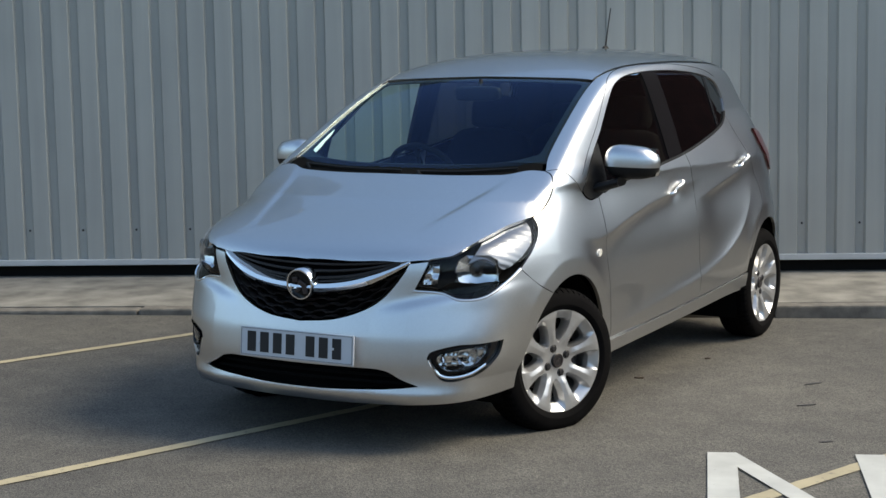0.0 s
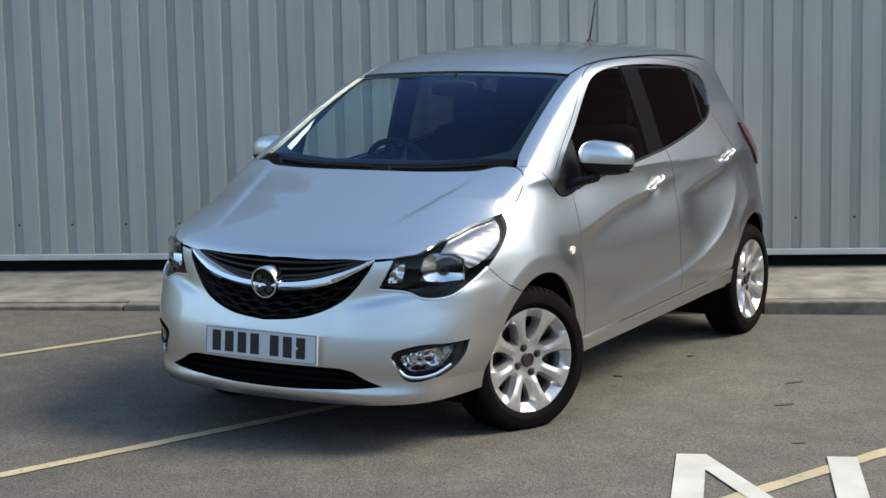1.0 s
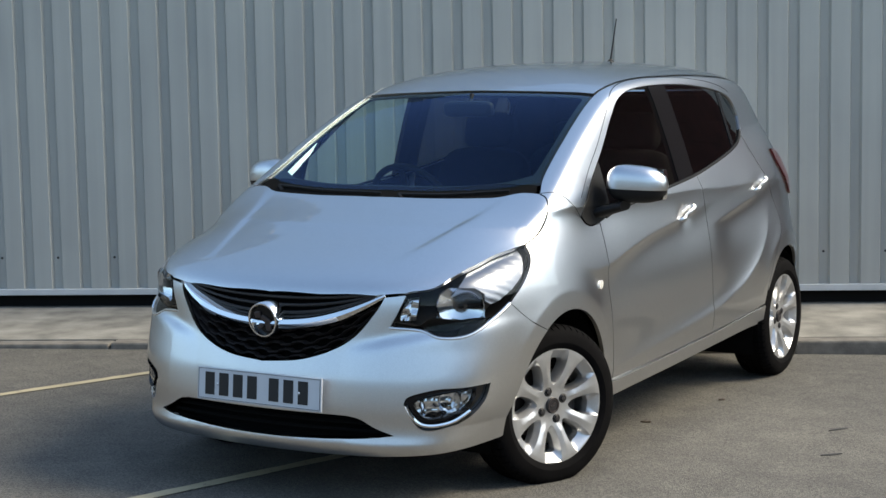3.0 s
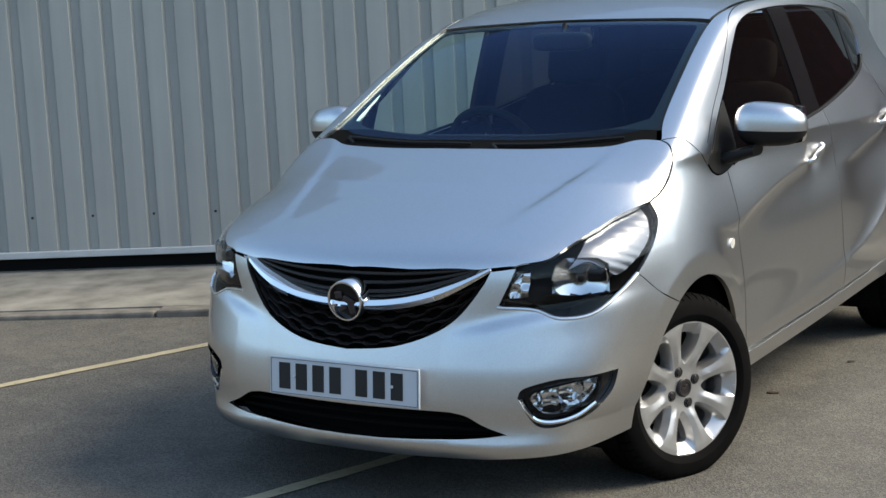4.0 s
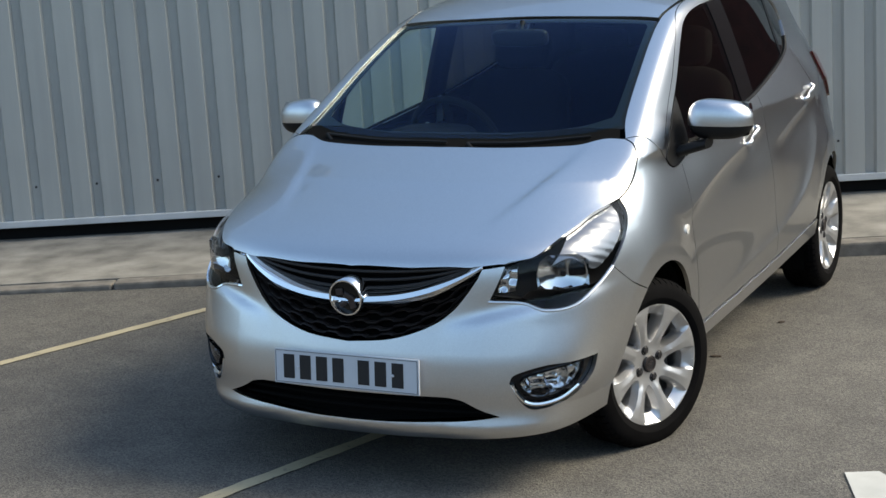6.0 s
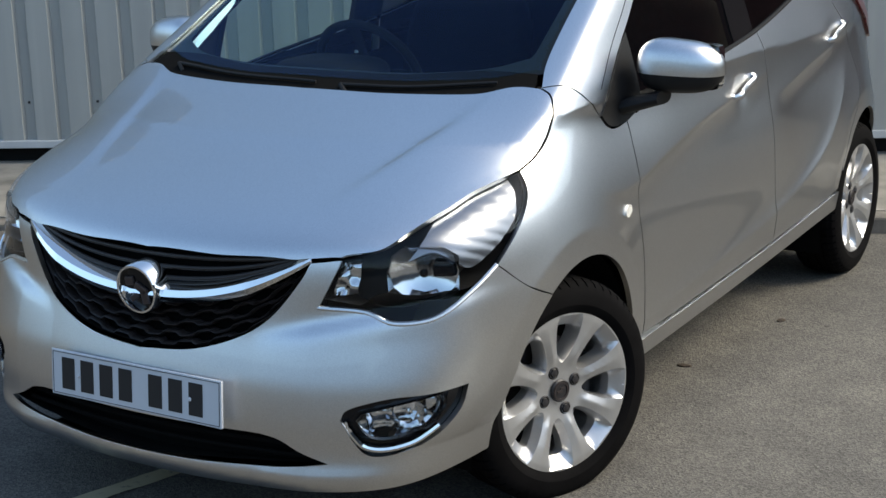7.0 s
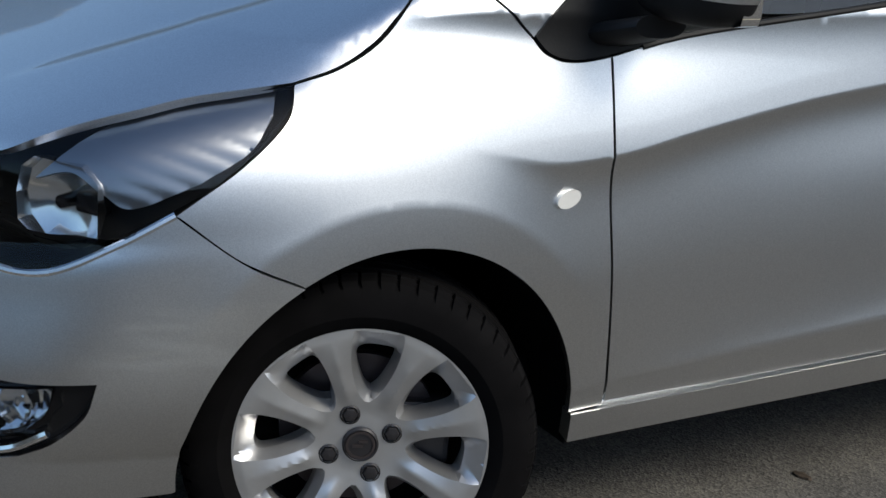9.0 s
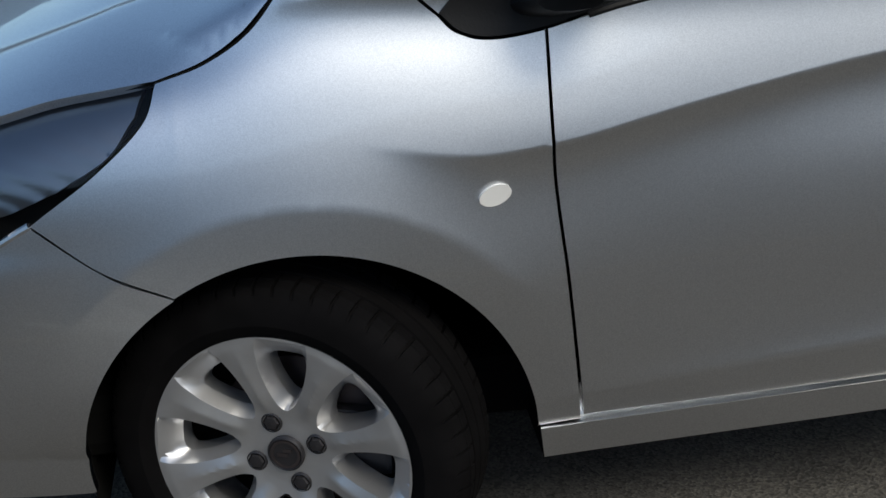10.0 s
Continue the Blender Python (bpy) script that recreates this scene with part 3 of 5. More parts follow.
def ring(kind, segments, step=0.012, inset=0.0):
    """A closed outline in a patch's plane. Segments of (view, a, b) points; corners lie between segments."""
    pts = []
    for seg in segments:
        flat = [PLANE[kind](cast(v, [a], [b])[0]) if v != "c" else (a, b) for v, a, b in seg]
        pts.extend(curve(flat))
    pts = np.array(pts)
    nxt = np.roll(pts, -1, axis=0)
    keep = np.linalg.norm(nxt - pts, axis=1) > 1e-4
    pts = pts[keep]
    out = []
    for p, q in zip(pts, np.roll(pts, -1, axis=0)):
        n = max(1, int(np.ceil(np.linalg.norm(q - p) / step)))
        out.extend(p + (q - p) * k / n for k in range(n))
    out = np.array(out)
    area = 0.5 * np.sum(out[:, 0] * np.roll(out[:, 1], -1) - out[:, 1] * np.roll(out[:, 0], -1))
    if area < 0:
        out = out[::-1]
    if inset:
        t = np.roll(out, -1, axis=0) - np.roll(out, 1, axis=0)
        t /= np.maximum(np.linalg.norm(t, axis=1, keepdims=True), 1e-9)
        out = out + inset * np.stack([-t[:, 1], t[:, 0]], axis=-1)
    return out


def inside(points, loops):
    hit = np.zeros(len(points), bool)
    for loop in loops:
        a, b = loop, np.roll(loop, -1, axis=0)
        for (x0, y0), (x1, y1) in zip(a, b):
            if y0 == y1:
                continue
            cross = ((y0 > points[:, 1]) != (y1 > points[:, 1])) & (points[:, 0] < (x1 - x0) * (points[:, 1] - y0) / (y1 - y0) + x0)
            hit ^= cross
    return hit


def patch(name, kind, outline, mat, parent, holes=(), sink=0.0, flange=0.014, step=0.014, gap=0.0025, label="", mirror="none", loops=None, lines=()):
    """A panel of the skin within an outline: one mesh with turned-in edges. mirror: none; left and right as two parts (pair); both halves in one mesh (join)."""
    from_loops = loops or [ring(kind, outline, step, gap)] + [ring(kind, h, step, 0.0)[::-1] for h in holes]
    allp = np.vstack(from_loops)
    lo, hi = allp.min(axis=0), allp.max(axis=0)
    gx, gy = np.meshgrid(np.arange(lo[0], hi[0], step), np.arange(lo[1], hi[1], step * 0.87))
    gx = gx + (np.arange(gx.shape[0]) % 2)[:, None] * step / 2
    grid = np.stack([gx.ravel(), gy.ravel()], axis=-1)
    grid = grid[inside(grid, from_loops)]
    extra = []
    for line in lines:
        q = np.array([PLANE[kind](p) for p in cast(line[0], [p[0] for p in line[1]], [p[1] for p in line[1]])])
        extra.append(q[inside(q, from_loops)])
    extra = np.vstack(extra) if extra else np.zeros((0, 2))
    if len(extra):
        clear = np.array([((allp - p) ** 2).sum(axis=1).min() > 0.003 ** 2 for p in extra])
        extra = extra[clear]
    near = np.full(len(grid), 9.0)
    for p in np.vstack([allp, extra]):
        near = np.minimum(near, (grid[:, 0] - p[0]) ** 2 + (grid[:, 1] - p[1]) ** 2)
    grid = grid[near > (0.6 * step) ** 2]
    edges, start = [], 0
    for loop in from_loops:
        n = len(loop)
        edges.extend((start + i, start + (i + 1) % n) for i in range(n))
        start += n
    from mathutils.geometry import delaunay_2d_cdt
    out = delaunay_2d_cdt([Vector(p) for p in np.vstack([allp, extra, grid])], edges, [], 0, 1e-6)
    flat = np.array([tuple(v) for v in out[0]])
    tris = np.array([f for f in out[2] if len(f) == 3])
    centre = flat[tris].mean(axis=1)
    tris = tris[inside(centre, from_loops)]
    place = cast(kind, flat[:, 0], flat[:, 1], sink)
    nrm = normals(place)
    verts, faces = place.tolist(), []
    a, b, c = place[tris[:, 0]], place[tris[:, 1]], place[tris[:, 2]]
    flip = np.einsum("ij,ij->i", np.cross(b - a, c - a), nrm[tris].mean(axis=1)) < 0
    tris[flip] = tris[flip][:, ::-1]
    faces = tris.tolist()
    shade = [nrm[i] for f in faces for i in f]
    if flange:
        back, start = {}, 0
        lookup = {k: i for i, source in enumerate(out[3]) for k in source}
        for loop in from_loops:
            ids = [lookup.get(start + k) for k in range(len(loop))]
            n = len(ids)
            start += n
            top, low = [], []
            for i in ids:
                if i is None:
                    top.append(None), low.append(None)
                    continue
                top.append(len(verts)), verts.append(place[i].tolist())
                low.append(len(verts)), verts.append((place[i] - flange * nrm[i]).tolist())
            for k in range(n):
                q = (k + 1) % n
                if None in (top[k], top[q]):
                    continue
                if mirror == "join" and abs(verts[top[k]][0]) < 0.003 and abs(verts[top[q]][0]) < 0.003:
                    continue
                f = [top[k], low[k], low[q], top[q]]
                faces.append(f)
                p0, p1, p2 = (np.array(verts[j]) for j in f[:3])
                fn = np.cross(p1 - p0, p2 - p0)
                fn = fn / max(np.linalg.norm(fn), 1e-9)
                shade.extend([fn] * 4)
    halves = [(1, name)]
    verts, made = np.array(verts), []

    def build(title, v, f, s):
        me = bpy.data.meshes.new(title)
        me.from_pydata(v.tolist(), [], f)
        me.shade_smooth()
        me.normals_split_custom_set([tuple(q) for q in s])
        me.materials.append(mat)
        ob = new(title, me)
        ob.parent = parent
        if label:
            ob["label"] = label
        made.append(ob)

    turn = np.array([-1, 1, 1])
    other_v, other_f = verts * turn, [f[::-1] for f in faces]
    other_s, at = [], 0
    for f in faces:
        other_s.extend([np.array(q) * turn for q in shade[at:at + len(f)]][::-1])
        at += len(f)
    if mirror == "join":
        build(name, np.vstack([verts, other_v]), faces + [[i + len(verts) for i in f] for f in other_f], shade + other_s)
    else:
        build(name, verts, faces, shade)
        if mirror == "pair":
            build(name, other_v, other_f, other_s)
    return made if mirror == "pair" else made[0]


def arch(which, start, end, n=12):
    """Points of a wheel arch's edge; angles from the rear, over the top, to the front."""
    cy, cz, ry, rz = which
    return [("s", cy + ry * math.cos(radians(a)), cz + rz * math.sin(radians(a))) for a in np.linspace(start, end, n)]


DLO_TOP = [(0.272, 0.912), (0.30, 0.944), (0.42, 1.045), (0.554, 1.138), (0.722, 1.262), (0.868, 1.343), (1.084, 1.383), (1.486, 1.396), (1.85, 1.380), (2.05, 1.352), (2.125, 1.315), (2.145, 1.255)]
DLO_LOW = [(0.272, 0.912), (0.290, 0.892), (0.335, 0.876), (0.42, 0.883), (0.60, 0.921), (1.08, 0.977), (1.42, 1.016), (1.78, 1.078), (1.96, 1.118), (2.03, 1.143), (2.08, 1.172), (2.12, 1.207), (2.145, 1.255)]


def dlo(pairs, y0, y1, n=14):
    xs, zs = zip(*pairs)
    c = curve(pairs, 12)
    grid = np.concatenate([np.linspace(y0, y1, n), c[(c[:, 0] > 2.0) & (c[:, 0] > min(y0, y1)) & (c[:, 0] < max(y0, y1)), 0]])
    grid = np.unique(np.round(grid, 5))
    return [("s", y, float(np.interp(y, c[:, 0], c[:, 1]))) for y in (grid if y1 > y0 else grid[::-1])]


def pressed(curve_z, y0, y1, offsets, step=0.009):
    """Rows of points along a pressed line, for a crisp edge in the mesh."""
    ys = np.arange(y0, y1, step)
    return [("s", list(zip(ys, curve_z(ys) + o))) for o in offsets]


def arch_line(which, size, a0, a1):
    cy, cz, ry, rz = which
    return [("s", [(cy + k * ry * math.cos(a), cz + k * rz * math.sin(a)) for a in np.linspace(radians(a0), radians(a1), 90)]) for k in (size, size - 0.02, size + 0.03)]


HOOD_EDGE = [("nose", -0.075, 0.708), ("nose", 0.08, 0.737), ("nose", 0.27, 0.793), ("nose", 0.40, 0.821), ("nose", 0.572, 0.844)]
HOOD_SIDE = [("nose", 0.572, 0.844), ("t", 0.702, -0.05), ("t", 0.700, 0.02), ("t", 0.672, 0.085), ("t", 0.635, 0.10)]
HOOD_SIDE = [("side", a, b) for a, b in curve([PLANE["side"](cast(v, [a], [b])[0]) for v, a, b in HOOD_SIDE], 8)]
LAMP_LOW = [("nose", -0.150, 0.602), ("nose", -0.016, 0.594), ("nose", 0.07, 0.571), ("nose", 0.198, 0.577), ("nose", 0.325, 0.622), ("nose", 0.425, 0.668)]
LAMP_REAR = [("nose", 0.425, 0.668), ("nose", 0.526, 0.735), ("nose", 0.583, 0.797), ("nose", 0.572, 0.844)]
GRILLE = [("nose", -0.165, 0.700), ("f", 0.405, 0.655), ("f", 0.345, 0.578), ("f", 0.27, 0.527), ("f", 0.15, 0.488), ("f", 0.0, 0.473)]


BLADE_ROWS = pressed(BLADE, 0.12, 1.62, (0.006, 0.0, -0.006, -0.014, -0.026)) + pressed(BLADE_REAR, 1.45, 2.5, (0.006, 0.0, -0.006, -0.014, -0.026)) \
    + pressed(SWOOSH, 0.42, 2.2, (0.0, -0.006, 0.010, 0.025))
ARCH_ROWS = arch_line(ARCH_FRONT, 1.20, 10, 190) + arch_line(ARCH_REAR, 1.20, 0, 180)
RIDGE_ROWS = [("t", [(k * (0.510 + 0.28 * y + o), y) for y in np.arange(-0.6, 0.02, 0.01)]) for k in (1, -1) for o in (-0.024, -0.012, 0.0, 0.012, 0.024)]


def mirrored(points):
    """The other half of an outline seen from above."""
    flat = [PLANE["top"](cast(v, [a], [b])[0]) for v, a, b in points[::-1]]
    return [("c", -a, b) for a, b in flat]


car = tagged(new("car"), "silver five-door hatchback parked with its front wheels slightly turned", "car")


def build_body():
    # bonnet
    front = [("f", 0.0, 0.698), ("f", 0.2, 0.699), ("f", 0.36, 0.702), ("nose", -0.165, 0.704), ("nose", -0.075, 0.708)]
    rear = [("t", 0.635, 0.10), ("t", 0.57, 0.085), ("t", 0.47, 0.035), ("t", 0.25, -0.005), ("t", 0.0, -0.015)]
    half = [front, HOOD_EDGE, HOOD_SIDE, rear]
    outline = half + [mirrored(s) for s in half[::-1]]
    patch("bonnet", "top", outline, M_PAINT, car, label="silver bonnet with two long creases", lines=RIDGE_ROWS, step=0.013)
    # black bar in the bonnet's side joint, standing in for the gap's shade
    for side in (1, -1):
        line = [tuple(q * (side, 1, 1)) for v, a, b in HOOD_EDGE[3:] + HOOD_SIDE[1:] for q in cast(v, [a], [b], 0.0065)]
        bm = bmesh.new()
        tube(bm, line, 0.0055, 8)
        smooth(part("bonnet_gap_shade", bm, M_UNDER, car), 60)
    # bumper
    lower = [("f", 0.0, 0.182), ("f", 0.25, 0.182), ("f", 0.48, 0.188), ("nose", 0.12, 0.198), ("nose", 0.30, 0.207), ("s", -0.292, 0.212)]
    outline = [lower, arch(ARCH_FRONT, 188, 121), [("s", -0.127, 0.556), ("s", -0.22, 0.598), ("nose", 0.425, 0.668)], LAMP_LOW[::-1],
               [LAMP_LOW[0], ("nose", -0.075, 0.708)], [("nose", -0.075, 0.708), ("nose", -0.165, 0.700)], GRILLE, [("f", 0.0, 0.473), ("f", 0.0, 0.182)]]
    intake = [[("f", 0.0, 0.318), ("f", 0.2, 0.318), ("f", 0.335, 0.317)], [("f", 0.335, 0.317), ("f", 0.38, 0.308), ("f", 0.43, 0.282), ("f", 0.49, 0.258)],
              [("f", 0.49, 0.258), ("f", 0.35, 0.242), ("f", 0.15, 0.232), ("f", 0.0, 0.230)]]
    # the intake reaches the middle, so the half is cut there in two steps
    outline[-1:] = [[("f", 0.0, z) for z in np.linspace(0.473, 0.318, 12)], *intake, [("f", 0.0, z) for z in np.linspace(0.230, 0.182, 5)]]
    patch("front_bumper", "nose", outline, M_PAINT, car, holes=[FOG], step=0.012, gap=0.0, lines=ARCH_ROWS, mirror="join", label="silver front bumper")
    # front wings
    outline = [[("s", 0.42, 0.883), ("s", 0.42, 0.70), ("s", 0.435, 0.52), ("s", 0.452, 0.285)], [("s", 0.452, 0.285), ("s", 0.383, 0.278)],
               arch(ARCH_FRONT, 3, 121, 18), [("s", -0.127, 0.556), ("s", -0.22, 0.598), ("nose", 0.425, 0.668)], LAMP_REAR, HOOD_SIDE,
               [("t", 0.635, 0.10), ("s", 0.272, 0.912)], dlo(DLO_LOW, 0.272, 0.42, 10)]
    patch("front_wing", "side", outline, M_PAINT, car, mirror="pair", step=0.012, lines=BLADE_ROWS + ARCH_ROWS)
    # doors
    outline = [[("s", 0.452, 0.292), ("s", 0.435, 0.52), ("s", 0.42, 0.70), ("s", 0.42, 0.883)], dlo(DLO_LOW, 0.42, 1.40),
               [("s", 1.40, 1.013), ("s", 1.425, 0.90), ("s", 1.425, 0.60), ("s", 1.41, 0.341)], [("s", 1.41, 0.341), ("s", 0.9, 0.312), ("s", 0.452, 0.292)]]
    fronts = patch("front_door", "side", outline, M_PAINT, car, mirror="pair", lines=BLADE_ROWS + ARCH_ROWS)
    tail = [("s", 2.08, 1.172), ("s", 2.17, 1.02), ("s", 2.27, 0.88), ("s", 2.322, 0.75), ("s", 2.25, 0.655), ("s", 2.15, 0.575), ("s", 2.082, 0.470)]
    outline = [[("s", 1.41, 0.341), ("s", 1.425, 0.60), ("s", 1.425, 0.90), ("s", 1.40, 1.013)], dlo(DLO_LOW, 1.40, 2.08), tail,
               [("s", 2.082, 0.470), ("s", 2.058, 0.385)], [("s", 2.058, 0.385), ("s", 1.8, 0.365), ("s", 1.41, 0.341)]]
    rears = patch("rear_door", "side", outline, M_PAINT, car, mirror="pair", lines=BLADE_ROWS + ARCH_ROWS)
    # side frame: pillars, cant rail and rear quarter in one pressing
    line = curve([(0.635, 0.10), (0.602, 0.20), (0.572, 0.42), (0.535, 0.745), (0.544, 0.95), (0.555, 1.5), (0.547, 2.0), (0.522, 2.35), (0.49, 2.50)], 8)
    rail = [("t", x, y) for x, y in line]
    roof_side = [("t", x - 0.007, y) for x, y in line if y > 0.752]
    outline = [rail, [("t", 0.49, 2.50), ("s", 2.52, 1.30), ("s", 2.60, 1.12), ("s", 2.69, 0.90), ("s", 2.74, 0.64)], [("s", 2.74, 0.64), ("s", 2.66, 0.56)],
               arch(ARCH_REAR, 36, 180 - 30, 16), [("s", 2.082, 0.470), ("s", 2.15, 0.575), ("s", 2.25, 0.655), ("s", 2.322, 0.75), ("s", 2.27, 0.88), ("s", 2.17, 1.02), ("s", 2.08, 1.172)],
               dlo(DLO_LOW, 2.08, 2.145, 6), dlo(DLO_TOP, 2.145, 0.272, 28), [("s", 0.272, 0.912), ("t", 0.635, 0.10)]]
    patch("side_frame", "side", outline, M_PAINT, car, mirror="pair", step=0.013, lines=BLADE_ROWS + ARCH_ROWS)
    # roof
    corner = roof_side[0]
    half = [[("t", 0.0, 0.768), ("t", 0.3, 0.764), ("t", corner[1], corner[2])], roof_side, [roof_side[-1], ("t", 0.3, 2.55), ("t", 0.0, 2.58)]]
    patch("roof", "top", half + [mirrored(s) for s in half[::-1]], M_PAINT, car, step=0.022, label="silver roof panel")
    # sills
    outline = [[("s", 0.388, 0.270), ("s", 0.9, 0.300), ("s", 1.5, 0.336), ("s", 2.058, 0.372)], [("s", 2.058, 0.372), ("s", 2.062, 0.305)],
               [("s", 2.062, 0.305), ("s", 1.2, 0.260), ("s", 0.394, 0.213)]]
    patch("sill", "side", outline, M_PAINT, car, sink=-0.006, flange=0.03, mirror="pair", gap=0.0)
    outline = [[("s", 0.45, 0.36), ("s", 1.2, 0.38), ("s", 2.055, 0.42)], [("s", 2.055, 0.42), ("s", 2.055, 0.31)], [("s", 2.055, 0.31), ("s", 1.2, 0.275), ("s", 0.45, 0.255)],
               [("s", 0.45, 0.255), ("s", 0.45, 0.36)]]
    patch("rocker_panel", "side", outline, M_PAINT, car, sink=0.016, flange=0.01, mirror="pair", gap=0.0, step=0.03)
    # tail
    outline = [[("s", 2.74, 0.635), ("s", 2.66, 0.555)], arch(ARCH_REAR, 36, -4, 7), [("s", 2.735, 0.235), ("tail", -2.3, 0.22), ("tail", -2.90, 0.22)],
               [("tail", -2.93, 0.3), ("tail", -2.94, 0.55)], [("tail", -2.94, 0.64), ("tail", -2.5, 0.645), ("s", 2.74, 0.635)]]
    patch("rear_bumper", "tail", outline, M_PAINT, car, mirror="join", step=0.02, gap=0.0)
    outline = [[("tail", -2.93, 0.65), ("tail", -2.5, 0.652), ("s", 2.75, 0.65)], [("s", 2.75, 0.65), ("s", 2.70, 0.9), ("s", 2.61, 1.12), ("s", 2.53, 1.30)],
               [("s", 2.53, 1.30), ("tail", -2.2, 1.36), ("tail", -2.56, 1.38)], [("tail", -2.58, 1.36), ("tail", -2.76, 1.1), ("tail", -2.86, 0.85), ("tail", -2.93, 0.65)]]
    patch("tailgate", "tail", outline, M_PAINT, car, mirror="join", step=0.02, gap=0.0)
    # glass
    half = [[("t", 0.0, 0.040), ("t", 0.25, 0.050), ("t", 0.47, 0.094), ("t", 0.57, 0.142), ("t", 0.612, 0.162)], [("t", 0.612, 0.162), ("t", 0.596, 0.20), ("t", 0.566, 0.42), ("t", 0.526, 0.755)],
            [("t", 0.526, 0.757), ("t", 0.3, 0.754), ("t", 0.0, 0.757)]]
    patch("windscreen", "top", half + [mirrored(s) for s in half[::-1]], M_SCREEN, car, sink=0.004, flange=0, gap=0.004, step=0.02, label="tinted windscreen reflecting the shed and the sky")
    # black printed border at the top and sides of the screen, and the scuttle at its foot
    inner = [[("t", 0.0, 0.085), ("t", 0.25, 0.094), ("t", 0.45, 0.138), ("t", 0.555, 0.20)], [("t", 0.558, 0.225), ("t", 0.540, 0.42), ("t", 0.503, 0.72)],
             [("t", 0.49, 0.735), ("t", 0.3, 0.732), ("t", 0.0, 0.735)]]
    patch("screen_border", "top", half + [mirrored(s) for s in half[::-1]], M_GLOSSBLACK, car, holes=[inner + [mirrored(s) for s in inner[::-1]]], sink=0.008, flange=0.004, gap=-0.004,
          step=0.02, label="black printed border of the windscreen")
    y_sail, y_b0, y_b1 = 0.50, 1.225, 1.375
    pane = [dlo(DLO_LOW, y_sail, y_b0), dlo(DLO_TOP, y_b0 - 0.03, y_sail, 16)]
    panes = patch("front_side_window", "side", pane, M_SIDEGLASS, car, sink=0.007, flange=0, gap=-0.006, mirror="pair")
    pane = [dlo(DLO_LOW, y_b1, 1.93), dlo(DLO_TOP, 1.95, y_b1 - 0.03, 16)]
    panes += patch("rear_side_window", "side", pane, M_REARGLASS, car, sink=0.007, flange=0, gap=-0.006, mirror="pair")
    pane = [dlo(DLO_LOW, 1.955, 2.14, 8), dlo(DLO_TOP, 2.14, 1.975, 8)]
    panes += patch("quarter_window", "side", pane, M_REARGLASS, car, sink=0.007, flange=0, gap=-0.006, mirror="pair", step=0.01)
    pillar = [dlo(DLO_LOW, y_b0 - 0.008, y_b1 + 0.008, 5), dlo(DLO_TOP, y_b1 - 0.022, y_b0 - 0.038, 5)]
    patch("door_pillar", "side", pillar, M_GLOSSBLACK, car, sink=0.004, flange=0.02, gap=-0.003, mirror="pair", label="gloss black pillar between the side windows")
    pillar = [dlo(DLO_LOW, 1.925, 1.960, 3), dlo(DLO_TOP, 1.980, 1.945, 3)]
    patch("quarter_bar", "side", pillar, M_GLOSSBLACK, car, sink=0.005, flange=0.02, gap=0.0, mirror="pair", step=0.01)
    sail = [dlo(DLO_LOW, 0.273, y_sail, 12), dlo(DLO_TOP, y_sail, 0.273, 10)]
    patch("mirror_sail", "side", sail, M_BLACK, car, sink=-0.004, flange=0.02, gap=0.001, mirror="pair", step=0.01, label="black plastic triangle at the mirror's foot")
    for p in panes:
        p.visible_shadow = False


FOG = [[("nose", -0.113, 0.362), ("nose", -0.085, 0.388), ("nose", 0.037, 0.409), ("nose", 0.17, 0.412), ("nose", 0.305, 0.418)],
       [("nose", 0.305, 0.418), ("nose", 0.280, 0.365), ("nose", 0.215, 0.318), ("nose", 0.14, 0.290)],
       [("nose", 0.14, 0.290), ("nose", 0.037, 0.275), ("nose", -0.03, 0.278), ("nose", -0.07, 0.305), ("nose", -0.113, 0.362)]]
build_body()


